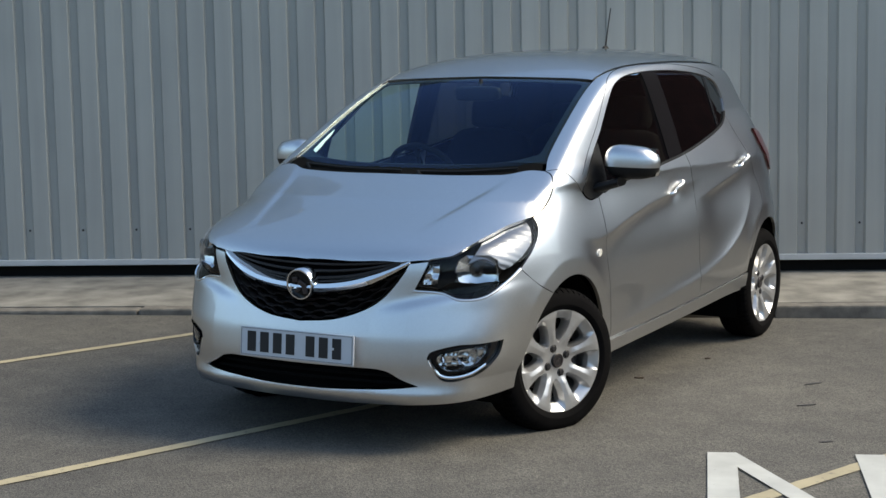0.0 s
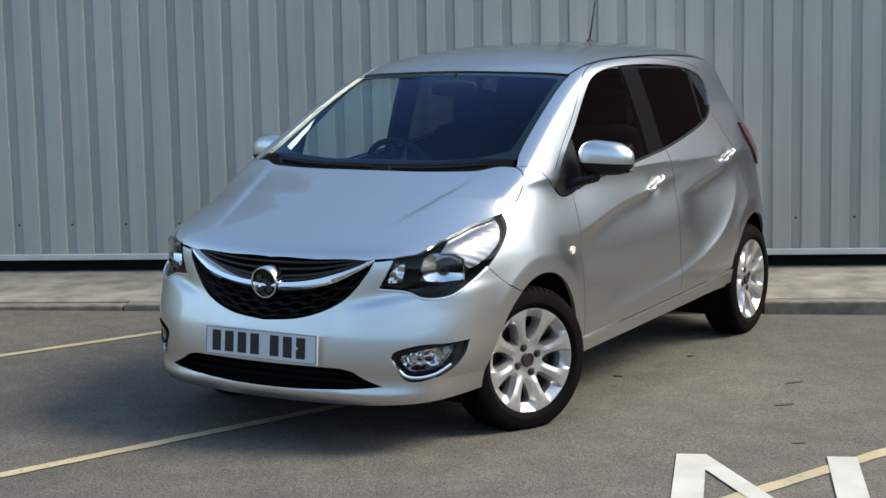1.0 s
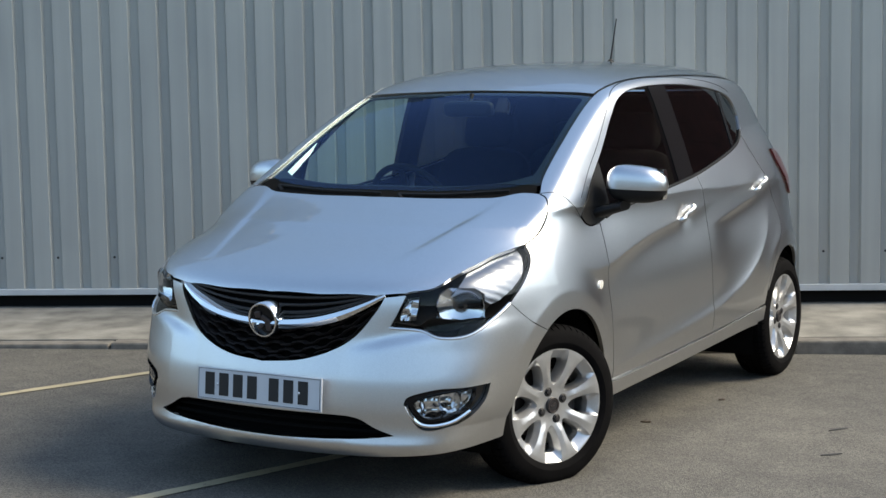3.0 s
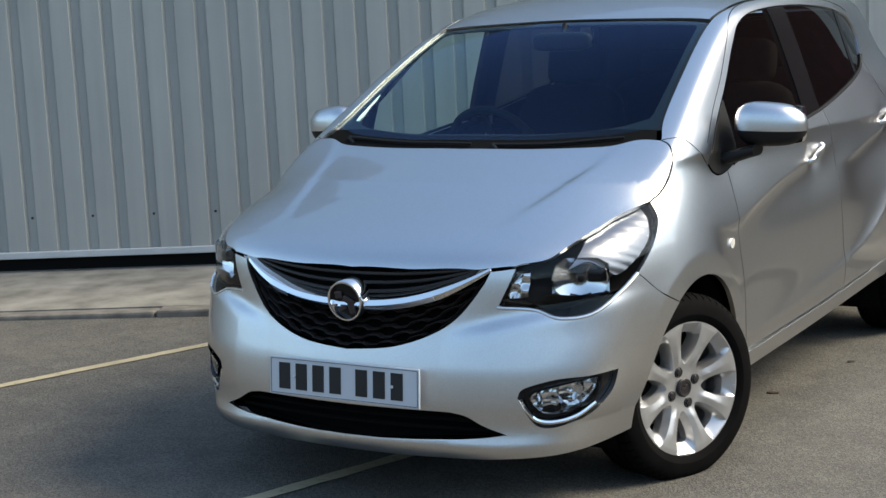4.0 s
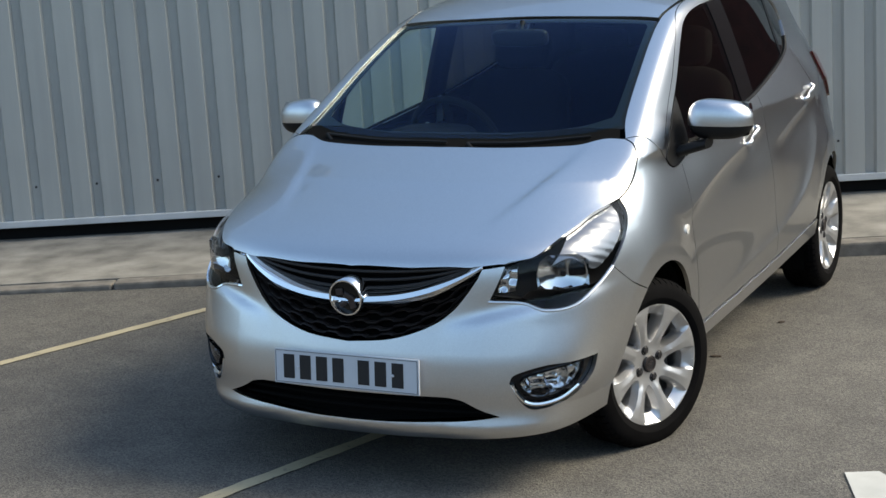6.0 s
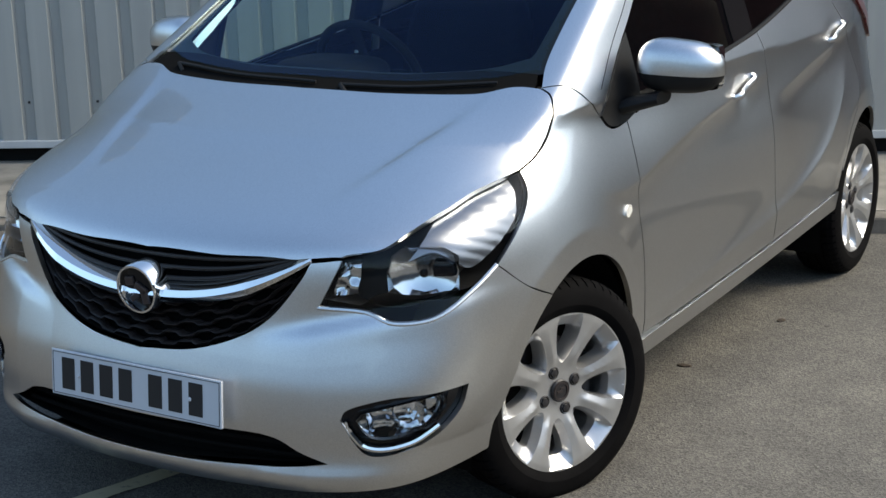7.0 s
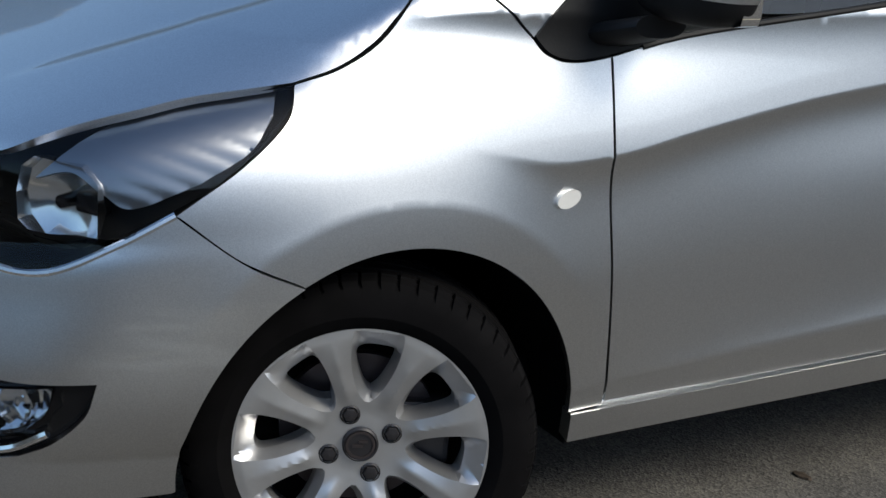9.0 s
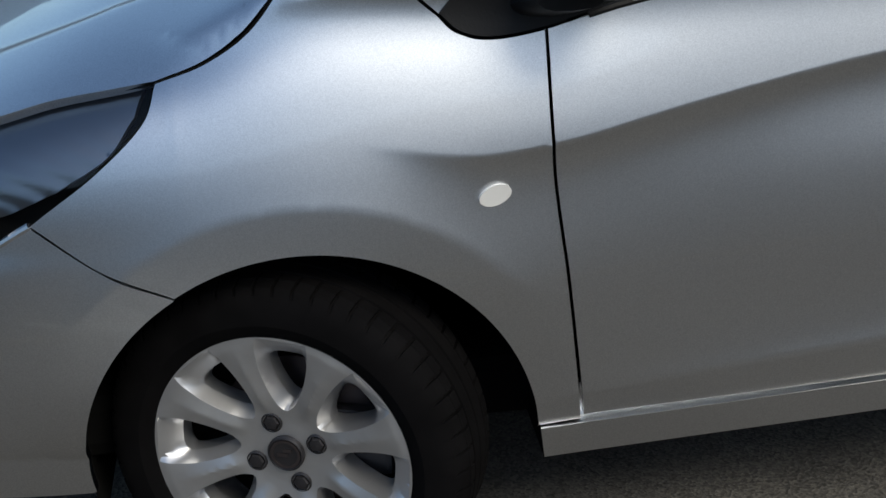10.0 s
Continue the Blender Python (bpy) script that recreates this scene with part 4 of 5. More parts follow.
# ---- the car's fittings ----
def plate_mesh(name, outer, holes, height, mat, parent, step=0.008, rim=0.02, lean=0.0, label="", ridges=()):
    """A pierced disc or plate in its own plane (x, y), with a relief height(x, y) and turned-in hole edges."""
    loops = [np.array(outer)] + [np.array(h) for h in holes]
    allp = np.vstack(loops + [np.array(r) for r in ridges])
    lo, hi = allp.min(axis=0), allp.max(axis=0)
    gx, gy = np.meshgrid(np.arange(lo[0], hi[0], step), np.arange(lo[1], hi[1], step))
    grid = np.stack([gx.ravel(), gy.ravel()], axis=-1)
    grid = grid[inside(grid, loops)]
    near = np.full(len(grid), 9.0)
    for p in allp:
        near = np.minimum(near, ((grid - p) ** 2).sum(axis=1))
    grid = grid[near > (0.6 * step) ** 2]
    edges, start = [], 0
    for loop in loops + list(ridges):
        edges.extend((start + i, start + (i + 1) % len(loop)) for i in range(len(loop)))
        start += len(loop)
    from mathutils.geometry import delaunay_2d_cdt
    out = delaunay_2d_cdt([Vector(p) for p in np.vstack([allp, grid])], edges, [], 0, 1e-7)
    flat = np.array([tuple(v) for v in out[0]])
    tris = np.array([f for f in out[2] if len(f) == 3])
    tris = tris[inside(flat[tris].mean(axis=1), loops)]
    bm = bmesh.new()
    vs = [bm.verts.new((x, y, height(x, y))) for x, y in flat]
    for t in tris:
        a, b, c = (flat[i] for i in t)
        if (b[0] - a[0]) * (c[1] - a[1]) - (b[1] - a[1]) * (c[0] - a[0]) < 0:
            t = t[::-1]
        bm.faces.new([vs[i] for i in t])
    lookup = {k: i for i, source in enumerate(out[3]) for k in source}
    start = len(loops[0])
    for loop in loops[1:]:
        mid = loop.mean(axis=0)
        ids = [lookup[start + k] for k in range(len(loop))]
        start += len(loop)
        top = [vs[i] for i in ids]
        low = []
        for i in ids:
            x, y = flat[i] + lean * (mid - flat[i])
            low.append(bm.verts.new((x, y, height(*flat[i]) - rim)))
        for k in range(len(ids)):
            q = (k + 1) % len(ids)
            bm.faces.new((top[k], top[q], low[q], low[k]))
    return part(name, bm, mat, parent, label)


TYRE_R = 0.286
WHEEL_FACE = []                                   # the first wheel's face, shared by all four


def build_wheel(place, turned):
    """Tyre with cut tread, eight-spoke alloy rim, brake disc. Built lying, axle along z, outside up."""
    wheel = new("wheel")
    wheel.parent = car
    # tyre
    bm = bmesh.new()
    outline = [(0.196, 0.072), (0.206, 0.083), (0.225, 0.092), (0.250, 0.091), (0.268, 0.083), (0.278, 0.073), (0.2835, 0.058)]
    tread = []
    for a, b in ((0.058, 0.036), (0.031, 0.003), (-0.003, -0.031), (-0.036, -0.058)):
        tread += [(0.2790, a + 0.0005) if tread else (0.2835, a), (0.2855, a - 0.001), (0.2855, b + 0.001), (0.2790, b - 0.0005)]
    outline = outline + tread + [(0.2835, -0.060), (0.278, -0.073), (0.268, -0.083), (0.250, -0.091), (0.225, -0.092), (0.206, -0.083), (0.196, -0.072)]
    blocks, rings = 58, []
    angles = [(2 * math.pi * (k + f) / blocks, c) for k in range(blocks) for f, c in ((0.0, 1), (0.15, 1), (0.17, 0), (0.45, 0), (0.72, 0), (0.98, 0))]
    n = len(angles)
    for r, h in outline:
        ring_ = []
        for a, slot in angles:
            deep = 0.0065 if (slot and r > 0.2775 and abs(h) > 0.0355) else 0.0
            a += 0.25 * (abs(h) - 0.05) if 0.035 < abs(h) < 0.074 else 0.0
            ring_.append(bm.verts.new(((r - deep) * math.cos(a), (r - deep) * math.sin(a), h)))
        rings.append(ring_)
    for a, b in zip(rings, rings[1:]):
        for i in range(n):
            j = (i + 1) % n
            bm.faces.new((a[j], a[i], b[i], b[j]))
    tyre = smooth(part("tyre", bm, M_TYRE, wheel, "black tyre with cut tread blocks"), 24)
    # barrel and lip
    bm = bmesh.new()
    lathe(bm, [(0.200, 0.070), (0.2022, 0.0790), (0.2048, 0.0805), (0.2072, 0.078), (0.2065, 0.070)], 96)
    lathe(bm, [(0.198, 0.076), (0.190, 0.060), (0.186, 0.02), (0.186, -0.08)], 72)
    bmesh.ops.recalc_face_normals(bm, faces=bm.faces)
    smooth(part("rim_barrel", bm, M_ALLOY, wheel), 35)
    # spokes: a dished disc; each of eight pockets falls from the face to a window, broadly on one side
    holes, pockets = [], []
    for k in range(8):
        phi = radians(90 - 5 - 45 * k)
        c, s = math.cos(phi), math.sin(phi)
        low = [(0.083, -0.007), (0.098, -0.0185), (0.125, -0.0290), (0.148, -0.0350), (0.160, -0.0345), (0.167, -0.026), (0.1690, -0.006)]
        high = [(0.1690, -0.006), (0.168, 0.014), (0.161, 0.0260), (0.149, 0.0275), (0.127, 0.0220), (0.106, 0.0130), (0.090, 0.003), (0.083, -0.007)]
        pts = np.vstack([curve(low, 5)[:-1], curve(high, 5)[:-1]])
        holes.append(np.array([(r * c - w * s, r * s + w * c) for r, w in pts][::-1]))
        side = curve([(0.068, -0.002), (0.082, 0.013), (0.100, 0.0225), (0.125, 0.0315), (0.150, 0.0375), (0.178, 0.0405), (0.1965, 0.0395)], 6)
        rim_arc = [(0.1985, w) for w in np.linspace(0.030, -0.030, 9)]
        pts = np.vstack([side, rim_arc, (side * [1, -1])[::-1][:-1]])
        pockets.append(np.array([(r * c - w * s, r * s + w * c) for r, w in pts]))

    def relief(x, y):
        r = math.hypot(x, y)
        a = math.degrees(math.atan2(y, x))
        k = int(round((90 - 5 - a) / 45)) % 8
        face = 0.056 + 0.026 * min(1, max(0, (r - 0.05) / 0.14)) ** 1.2
        lobe = abs(((90 - 5 - a) / 45) % 1.0 - 0.5) * 45      # degrees from a spoke's middle
        face += 0.007 * max(0.0, 1 - lobe / 11.0) * min(1, max(0, (r - 0.065) / 0.03)) * min(1, max(0, (0.198 - r) / 0.05))
        p = np.array([(x, y)])
        far = np.sqrt(((pockets[k] - p) ** 2).sum(axis=1).min())
        if not inside(p, [pockets[k]])[0] or far < 1e-5:
            return face
        near = np.sqrt(((holes[k] - p) ** 2).sum(axis=1).min())
        return face - 0.024 * far / max(far + near, 1e-6)

    outer = [(0.2030 * math.cos(a), 0.2030 * math.sin(a)) for a in np.linspace(0, 2 * math.pi, 120, endpoint=False)]
    if not WHEEL_FACE:
        WHEEL_FACE.append(plate_mesh("spokes", outer, holes, relief, M_ALLOY, wheel, 0.0052, 0.026, 0.05, "silver eight-spoke alloy wheel face", pockets))
        disc = smooth(WHEEL_FACE[0], 22)
    else:
        disc = new("spokes", WHEEL_FACE[0].data)
        disc.parent = wheel
        disc["label"] = WHEEL_FACE[0]["label"]
    for k in range(4):
        a = radians(90 + 21 - 90 * k)
        bm = bmesh.new()
        lathe(bm, [(0.0165, -0.004), (0.0165, 0.0030), (0.0140, 0.0045)], 20)
        lathe(bm, [(0.0140, 0.0045), (0.0125, 0.0030), (0.0105, 0.007), (0.0, 0.0085)], 6)
        nut = smooth(part("wheel_nut", bm, M_BOLT, disc, "dark wheel bolt"), 30)
        nut.location = (0.053 * math.cos(a), 0.053 * math.sin(a), 0.0555)
    bm = bmesh.new()
    lathe(bm, [(0.029, -0.002), (0.029, 0.004), (0.026, 0.0062), (0.024, 0.0048), (0.0, 0.0052)], 40)
    cap = smooth(part("hub_cap", bm, M_BOLT, disc, "dark hub cap with a bright ring"), 30)
    cap.location = (0, 0, 0.0585)
    bm = bmesh.new()
    lathe(bm, [(0.0235, 0.0), (0.0235, 0.002), (0.0195, 0.002), (0.0195, 0.0)], 40)
    box(bm, -0.013, 0.004, -0.004, 0.002, 0, 0.002)
    box(bm, -0.003, 0.011, 0.004, 0.009, 0, 0.002)
    badge = part("hub_badge", bm, M_DISC, disc)
    badge.location = (0, 0, 0.0635)
    # brake
    bm = bmesh.new()
    lathe(bm, [(0.06, -0.01), (0.128, -0.01), (0.128, -0.03), (0.06, -0.03)], 60)
    lathe(bm, [(0.06, 0.02), (0.062, -0.02)], 40)
    smooth(part("brake_disc", bm, M_DISC, wheel), 30)
    bm = bmesh.new()
    box(bm, 0.06, 0.15, -0.055, 0.055, -0.045, 0.01, 0.01)
    part("brake_caliper", bm, M_BOLT, wheel)
    bm = bmesh.new()
    lathe(bm, [(0.0, -0.05), (0.187, -0.05)], 48)
    part("backing_plate", bm, M_UNDER, wheel)
    upright = Matrix(((0, 0, 1, 0), (1, 0, 0, 0), (0, 1, 0, 0), (0, 0, 0, 1)))
    x, y, z = place
    half = Matrix.Rotation(math.pi, 4, "Z") if x < 0 else Matrix.Identity(4)
    wheel.matrix_basis = Matrix.Translation(place) @ Matrix.Rotation(radians(turned), 4, "Z") @ half @ upright
    for v in tyre.data.vertices:                      # the tyre stands flat on the ground
        low = -z + 0.001 - v.co.y
        if low > 0:
            v.co.y += low
            v.co.z += math.copysign(0.25 * low, v.co.z)
    return wheel


for x_ in (0.680, -0.680):
    build_wheel((x_, 0.027, TYRE_R - 0.017), -22)
    build_wheel((x_, 2.400, TYRE_R - 0.002), 0)


def build_underside():
    """Dark floor pan, arch liners and inner bulkheads."""
    bm = bmesh.new()
    box(bm, -0.60, 0.60, -0.56, 2.78, 0.215, 0.33, 0.03)
    box(bm, -0.64, 0.64, 0.44, 2.03, 0.255, 0.33, 0.02)
    part("floor_pan", bm, M_UNDER, car)
    bm = bmesh.new()
    box(bm, -0.46, 0.46, -0.58, 0.42, 0.30, 0.62)
    part("engine_block", bm, M_UNDER, car)
    bm = bmesh.new()
    box(bm, -0.62, 0.62, 0.40, 0.46, 0.24, 0.86)
    part("bulkhead", bm, M_UNDER, car)
    bm = bmesh.new()
    box(bm, -0.60, 0.60, 2.0, 2.75, 0.3, 0.56)
    part("boot_floor", bm, M_UNDER, car)
    bm = bmesh.new()
    box(bm, -0.40, 0.40, -0.615, -0.30, 0.172, 0.190, 0.006)
    part("undertray", bm, M_BLACK, car, "black plastic undertray")
    for cy, r in ((ARCH_FRONT[0], 0.352), (ARCH_REAR[0], 0.350)):
        for side in (1, -1):
            bm = bmesh.new()
            rows = []
            for a in np.linspace(radians(-8), radians(200), 42):
                edge = 0.735 - (0.085 if cy < 1 else 0.0) * max(0.0, min(1.0, (a - 1.9) / 0.6))
                rows.append([bm.verts.new((side * x, cy + r * math.cos(a), 0.262 + r * math.sin(a))) for x in (0.46, edge)])
            for p, q in zip(rows, rows[1:]):
                bm.faces.new((p[0], p[1], q[1], q[0]))
            bm.faces.new([row[0] for row in rows])
            part("wheel_arch_liner", bm, M_UNDER, car)


def surface_line(view, pairs, sink):
    p = cast(view, [a for a, b in pairs], [b for a, b in pairs], sink)
    return [tuple(q) for q in p]


def both(name, make, mat, parent, label="", angle=35):
    """The same fitting on both sides: make(bm) builds it on the plus side."""
    made = []
    for side in (1, -1):
        bm = bmesh.new()
        make(bm)
        if side < 0:
            bmesh.ops.scale(bm, vec=(-1, 1, 1), verts=bm.verts)
            bmesh.ops.reverse_faces(bm, faces=bm.faces)
        made.append(smooth(part(name, bm, mat, parent, label), angle))
    return made


def chrome_z(x):
    return 0.607 + 0.098 * (np.abs(x) / 0.42) ** 2.4


def build_grille():
    low_edge = [(0.43, 0.706)] + [(a, b) for v, a, b in GRILLE if v == "f"]
    half = [[(0.0, 0.705), (0.2, 0.706), (0.43, 0.708)], low_edge]
    full = [[("c", a, b) for a, b in s] for s in half] + [[("c", -a, b) for a, b in s[::-1]] for s in half[::-1]]
    grille = patch("grille", "face", full, M_UNDER, car, sink=0.055, flange=-0.05, gap=-0.004, step=0.02, label="black grille insert")
    bottom = curve(low_edge[::-1], 10)

    def low(x):
        return np.interp(np.abs(x), bottom[:, 0], bottom[:, 1])

    for k, f in enumerate((0.20, 0.38, 0.56, 0.74, 0.90)):
        xs = np.arange(-0.43, 0.4301, 0.006)
        zs = chrome_z(xs) + f * (low(xs) - chrome_z(xs)) - 0.004 + 0.0042 * np.tanh(3 * np.sin(2 * np.pi * (xs / 0.094 + 0.5 * (k % 2))))
        keep = (zs > low(xs) + 0.004) & (zs < chrome_z(xs) - 0.018)
        pts = surface_line("f", list(zip(xs[keep], zs[keep])), 0.020)
        bm = bmesh.new()
        for p, q in zip(pts, pts[1:]):
            a, b = Vector(p), Vector(q)
            vs = [bm.verts.new(v + Vector((0, dy, dz))) for v in (a, b) for dy, dz in ((0, 0.0035), (-0.004, 0.0), (0, -0.0035), (0.022, -0.003), (0.022, 0.003))]
            for i in range(5):
                j = (i + 1) % 5
                bm.faces.new((vs[i], vs[j], vs[5 + j], vs[5 + i]))
        smooth(part("grille_bar", bm, M_GRILLE, grille, "wavy black grille bar"), 50)
    for f in (0.22, 0.52, 0.82):
        xs = np.arange(-0.40, 0.4001, 0.01)
        zs = chrome_z(xs) + 0.010 + f * (0.700 + 0.012 * (xs / 0.43) ** 2 - chrome_z(xs) - 0.010)
        keep = zs > chrome_z(xs) + 0.010
        pts = surface_line("f", list(zip(xs[keep], zs[keep])), 0.016)
        bm = bmesh.new()
        tube(bm, pts, 0.0055, 8)
        smooth(part("grille_bar", bm, M_GRILLE, grille, "plain black grille bar"), 50)
    # chrome wing bar
    bm = bmesh.new()
    xs = np.linspace(-0.428, 0.428, 80)
    mid = np.array(surface_line("f", list(zip(xs, chrome_z(xs))), 0.006))
    rows = []
    for x, p in zip(xs, mid):
        s = 0.35 + 0.65 * min(1, (0.43 - abs(x)) / 0.14)
        section = [(0.012, -0.024), (-0.013, -0.023), (-0.024, -0.008), (-0.018, 0.007), (0.022, 0.024)]
        rows.append([bm.verts.new((p[0], p[1] + dy * s, p[2] + dz * s)) for dy, dz in section])
    for a, b in zip(rows, rows[1:]):
        for i in range(4):
            bm.faces.new((a[i], a[i + 1], b[i + 1], b[i]))
    bmesh.ops.recalc_face_normals(bm, faces=bm.faces)
    smooth(part("chrome_bar", bm, M_CHROME, grille, "polished chrome bar across the grille"), 30)
    # badge: plain ring and plain shapes
    badge = new("badge")
    badge.parent = grille
    badge["label"] = "round chrome badge with plain shapes"
    facing = Matrix.Translation((0, -0.668, 0.613)) @ Matrix.Rotation(radians(90 + 6), 4, "X")
    for title, prof, mat in (("badge_ring", [(0.060, -0.03), (0.060, 0.020), (0.0575, 0.0245), (0.053, 0.0245), (0.0505, 0.018), (0.0505, 0.010)], M_CHROME),
                             ("badge_disc", [(0.0505, 0.010), (0.03, 0.012), (0.0, 0.0125)], M_GLOSSBLACK)):
        bm = bmesh.new()
        lathe(bm, prof, 56)
        bmesh.ops.transform(bm, matrix=facing, verts=bm.verts)
        smooth(part(title, bm, mat, badge), 30)
    bm = bmesh.new()
    for x0, x1, y0, y1, turn in ((-0.034, -0.008, 0.008, 0.030, 8), (-0.012, 0.026, -0.006, 0.014, -28), (0.002, 0.024, -0.040, -0.004, 12), (-0.040, -0.010, -0.020, -0.006, 30)):
        box(bm, x0, x1, y0, y1, 0.010, 0.0185, 0.004, Matrix.Rotation(radians(turn), 4, "Z"))
    bmesh.ops.transform(bm, matrix=facing, verts=bm.verts)
    part("badge_relief", bm, M_DISC, badge)


def build_front_fittings():
    # lower intake
    half = [[("c", 0.0, 0.326), ("c", 0.36, 0.325)], [("c", 0.36, 0.325), ("c", 0.44, 0.29), ("c", 0.505, 0.256)], [("c", 0.505, 0.252), ("c", 0.35, 0.236), ("c", 0.0, 0.222)]]
    full = half + [[(v, -a, b) for v, a, b in s[::-1]] for s in half[::-1]]
    intake = patch("lower_intake", "face", full, M_UNDER, car, sink=0.075, flange=-0.06, gap=0.0, step=0.03, label="black lower air intake")
    for z in (0.262, 0.288):
        xs = np.linspace(-0.41 - (0.288 - z), 0.41 + (0.288 - z), 24)
        bm = bmesh.new()
        tube(bm, surface_line("f", [(x, z) for x in xs], 0.035), 0.006, 6)
        smooth(part("intake_bar", bm, M_UNDER, intake), 50)
    # number plate: no characters, plain bars of their size
    plate = part("number_plate", box(bmesh.new(), -0.26, 0.26, -0.0035, 0.0035, -0.0555, 0.0555, 0.002), M_PLATE, car, "white number plate with black bars")
    plate.location, plate.rotation_euler = (0.003, -0.722, 0.384), (radians(-4), 0, 0)
    bm = bmesh.new()
    for z in (-0.0505, 0.0505):
        box(bm, -0.254, 0.254, -0.0046, -0.003, z - 0.0006, z + 0.0006)
    for x in (-0.254, 0.254):
        box(bm, x - 0.0006, x + 0.0006, -0.0046, -0.003, -0.05, 0.05)
    part("plate_border", bm, M_INK, plate)
    for x in (-0.205, -0.145, -0.085, -0.025, 0.066, 0.126, 0.186):
        bm = box(bmesh.new(), x - 0.020, x + 0.020, -0.0050, -0.0035, -0.0375, 0.0395)
        part("plate_bar", bm, M_INK, plate)
    for x in (-0.17, 0.17):
        bm = bmesh.new()
        bmesh.ops.create_uvsphere(bm, u_segments=10, v_segments=6, radius=0.005, matrix=Matrix.Translation((x, -0.005, 0.0)))
        part("plate_screw", bm, M_PLATE, plate)
    # fog lamps
    lens = [[("nose", -0.062, 0.360), ("nose", -0.03, 0.377), ("nose", 0.10, 0.396), ("nose", 0.215, 0.409)], [("nose", 0.215, 0.409), ("nose", 0.20, 0.370), ("nose", 0.155, 0.338)],
            [("nose", 0.155, 0.338), ("nose", 0.06, 0.318), ("nose", -0.005, 0.318), ("nose", -0.04, 0.335), ("nose", -0.062, 0.360)]]
    bezels = patch("fog_lamp", "nose", FOG, M_GLOSSBLACK, car, holes=[lens], sink=0.016, flange=-0.014, gap=-0.001, step=0.012, mirror="pair", label="fog lamp in a black bezel with a chrome strip")
    for ob, parent in zip(patch("fog_backing", "nose", lens, M_REFLECT, None, sink=0.055, flange=-0.042, gap=-0.002, step=0.012, mirror="pair"), bezels):
        ob.parent = parent
        for v in ob.data.vertices:
            v.co.y += 0.004 * math.sin(v.co.x * 190) + 0.004 * math.sin(v.co.z * 170)
    for ob, parent in zip(patch("fog_lens", "nose", lens, M_LENS, None, sink=0.010, flange=-0.0, gap=0.0, step=0.012, mirror="pair"), bezels):
        ob.parent = parent
        ob.visible_shadow = False

    def bowl(bm):
        m = Matrix.Translation((0.622, -0.512, 0.362)) @ Matrix.Rotation(radians(33), 4, "Z") @ Matrix.Rotation(radians(90), 4, "X")
        lathe(bm, [(0.0, -0.035), (0.018, -0.030), (0.030, -0.016), (0.036, 0.004)], 14)
        lathe(bm, [(0.0, 0.0), (0.007, -0.002), (0.008, -0.03)], 12)
        box(bm, -0.058, -0.036, -0.012, 0.014, -0.016, -0.012, 0.001)
        box(bm, 0.038, 0.062, -0.004, 0.024, -0.022, -0.018, 0.001)
        bmesh.ops.transform(bm, matrix=m, verts=bm.verts)

    for ob, parent in zip(both("fog_reflector", bowl, M_REFLECT, None, angle=20), bezels):
        ob.parent = parent
    strip = [(-0.098, 0.358), (-0.072, 0.322), (-0.035, 0.296), (0.03, 0.289), (0.12, 0.301), (0.20, 0.332)]
    for ob, parent in zip(both("chrome_strip", lambda bm: tube(bm, surface_line("nose", [tuple(p) for p in curve(strip, 6)], 0.008), 0.0075, 8), M_CHROME, None, "chrome strip"), bezels):
        ob.parent = parent
    # head lamps
    lamp = [LAMP_LOW, LAMP_REAR, HOOD_EDGE[::-1], [HOOD_EDGE[0], LAMP_LOW[0]]]
    housings = patch("headlight", "nose", lamp, M_BLACK, car, sink=0.105, flange=-0.098, gap=0.009, step=0.014, mirror="pair", label="clear headlight with a black surround and chrome reflectors")
    for ob, parent in zip(patch("headlight_cover", "nose", lamp, M_LENS, None, sink=0.003, flange=0.0, gap=0.002, step=0.014, mirror="pair"), housings):
        ob.parent = parent
        ob.visible_shadow = False

    lamp_at = Matrix.Translation((0.630, -0.448, 0.668)) @ Matrix.Rotation(radians(30), 4, "Z") @ Matrix.Rotation(radians(90), 4, "X")

    def main_bowl(bm):
        lathe(bm, [(0.0, -0.040), (0.026, -0.036), (0.050, -0.026), (0.070, -0.012), (0.082, 0.006)], 12)
        for v in bm.verts:
            v.co.x = max(-0.082 + 0.25 * v.co.y, min(0.078, v.co.x * 1.12))
            v.co.y = max(-0.060, min(0.060, v.co.y))
        bmesh.ops.transform(bm, matrix=lamp_at, verts=bm.verts)

    for ob, parent in zip(both("main_reflector", main_bowl, M_REFLECT, None, "chrome dipped-beam bowl", 20), housings):
        ob.parent = parent

    def shield(bm):
        box(bm, 0.020, 0.066, -0.012, 0.018, -0.040, -0.008, 0.006)
        lathe(bm, [(0.0, 0.002), (0.010, 0.0), (0.012, -0.04)], 14)
        bmesh.ops.transform(bm, matrix=lamp_at, verts=bm.verts)

    for ob, parent in zip(both("bulb_shield", shield, M_GLOSSBLACK, None, "black bulb shield", 30), housings):
        ob.parent = parent
    lip = [(a, b) for v, a, b in LAMP_LOW]
    for ob in both("bumper_lip", lambda bm: tube(bm, surface_line("nose", [tuple(p) for p in curve(lip, 6)], 0.003), 0.0060, 8), M_PAINT, car):
        pass
    rear = [[("nose", 0.13, 0.700), ("nose", 0.24, 0.772), ("nose", 0.38, 0.813), ("nose", 0.530, 0.830)], [("nose", 0.545, 0.800), ("nose", 0.525, 0.752), ("nose", 0.45, 0.708)],
            [("nose", 0.45, 0.708), ("nose", 0.34, 0.672), ("nose", 0.28, 0.69), ("nose", 0.21, 0.715), ("nose", 0.13, 0.700)]]
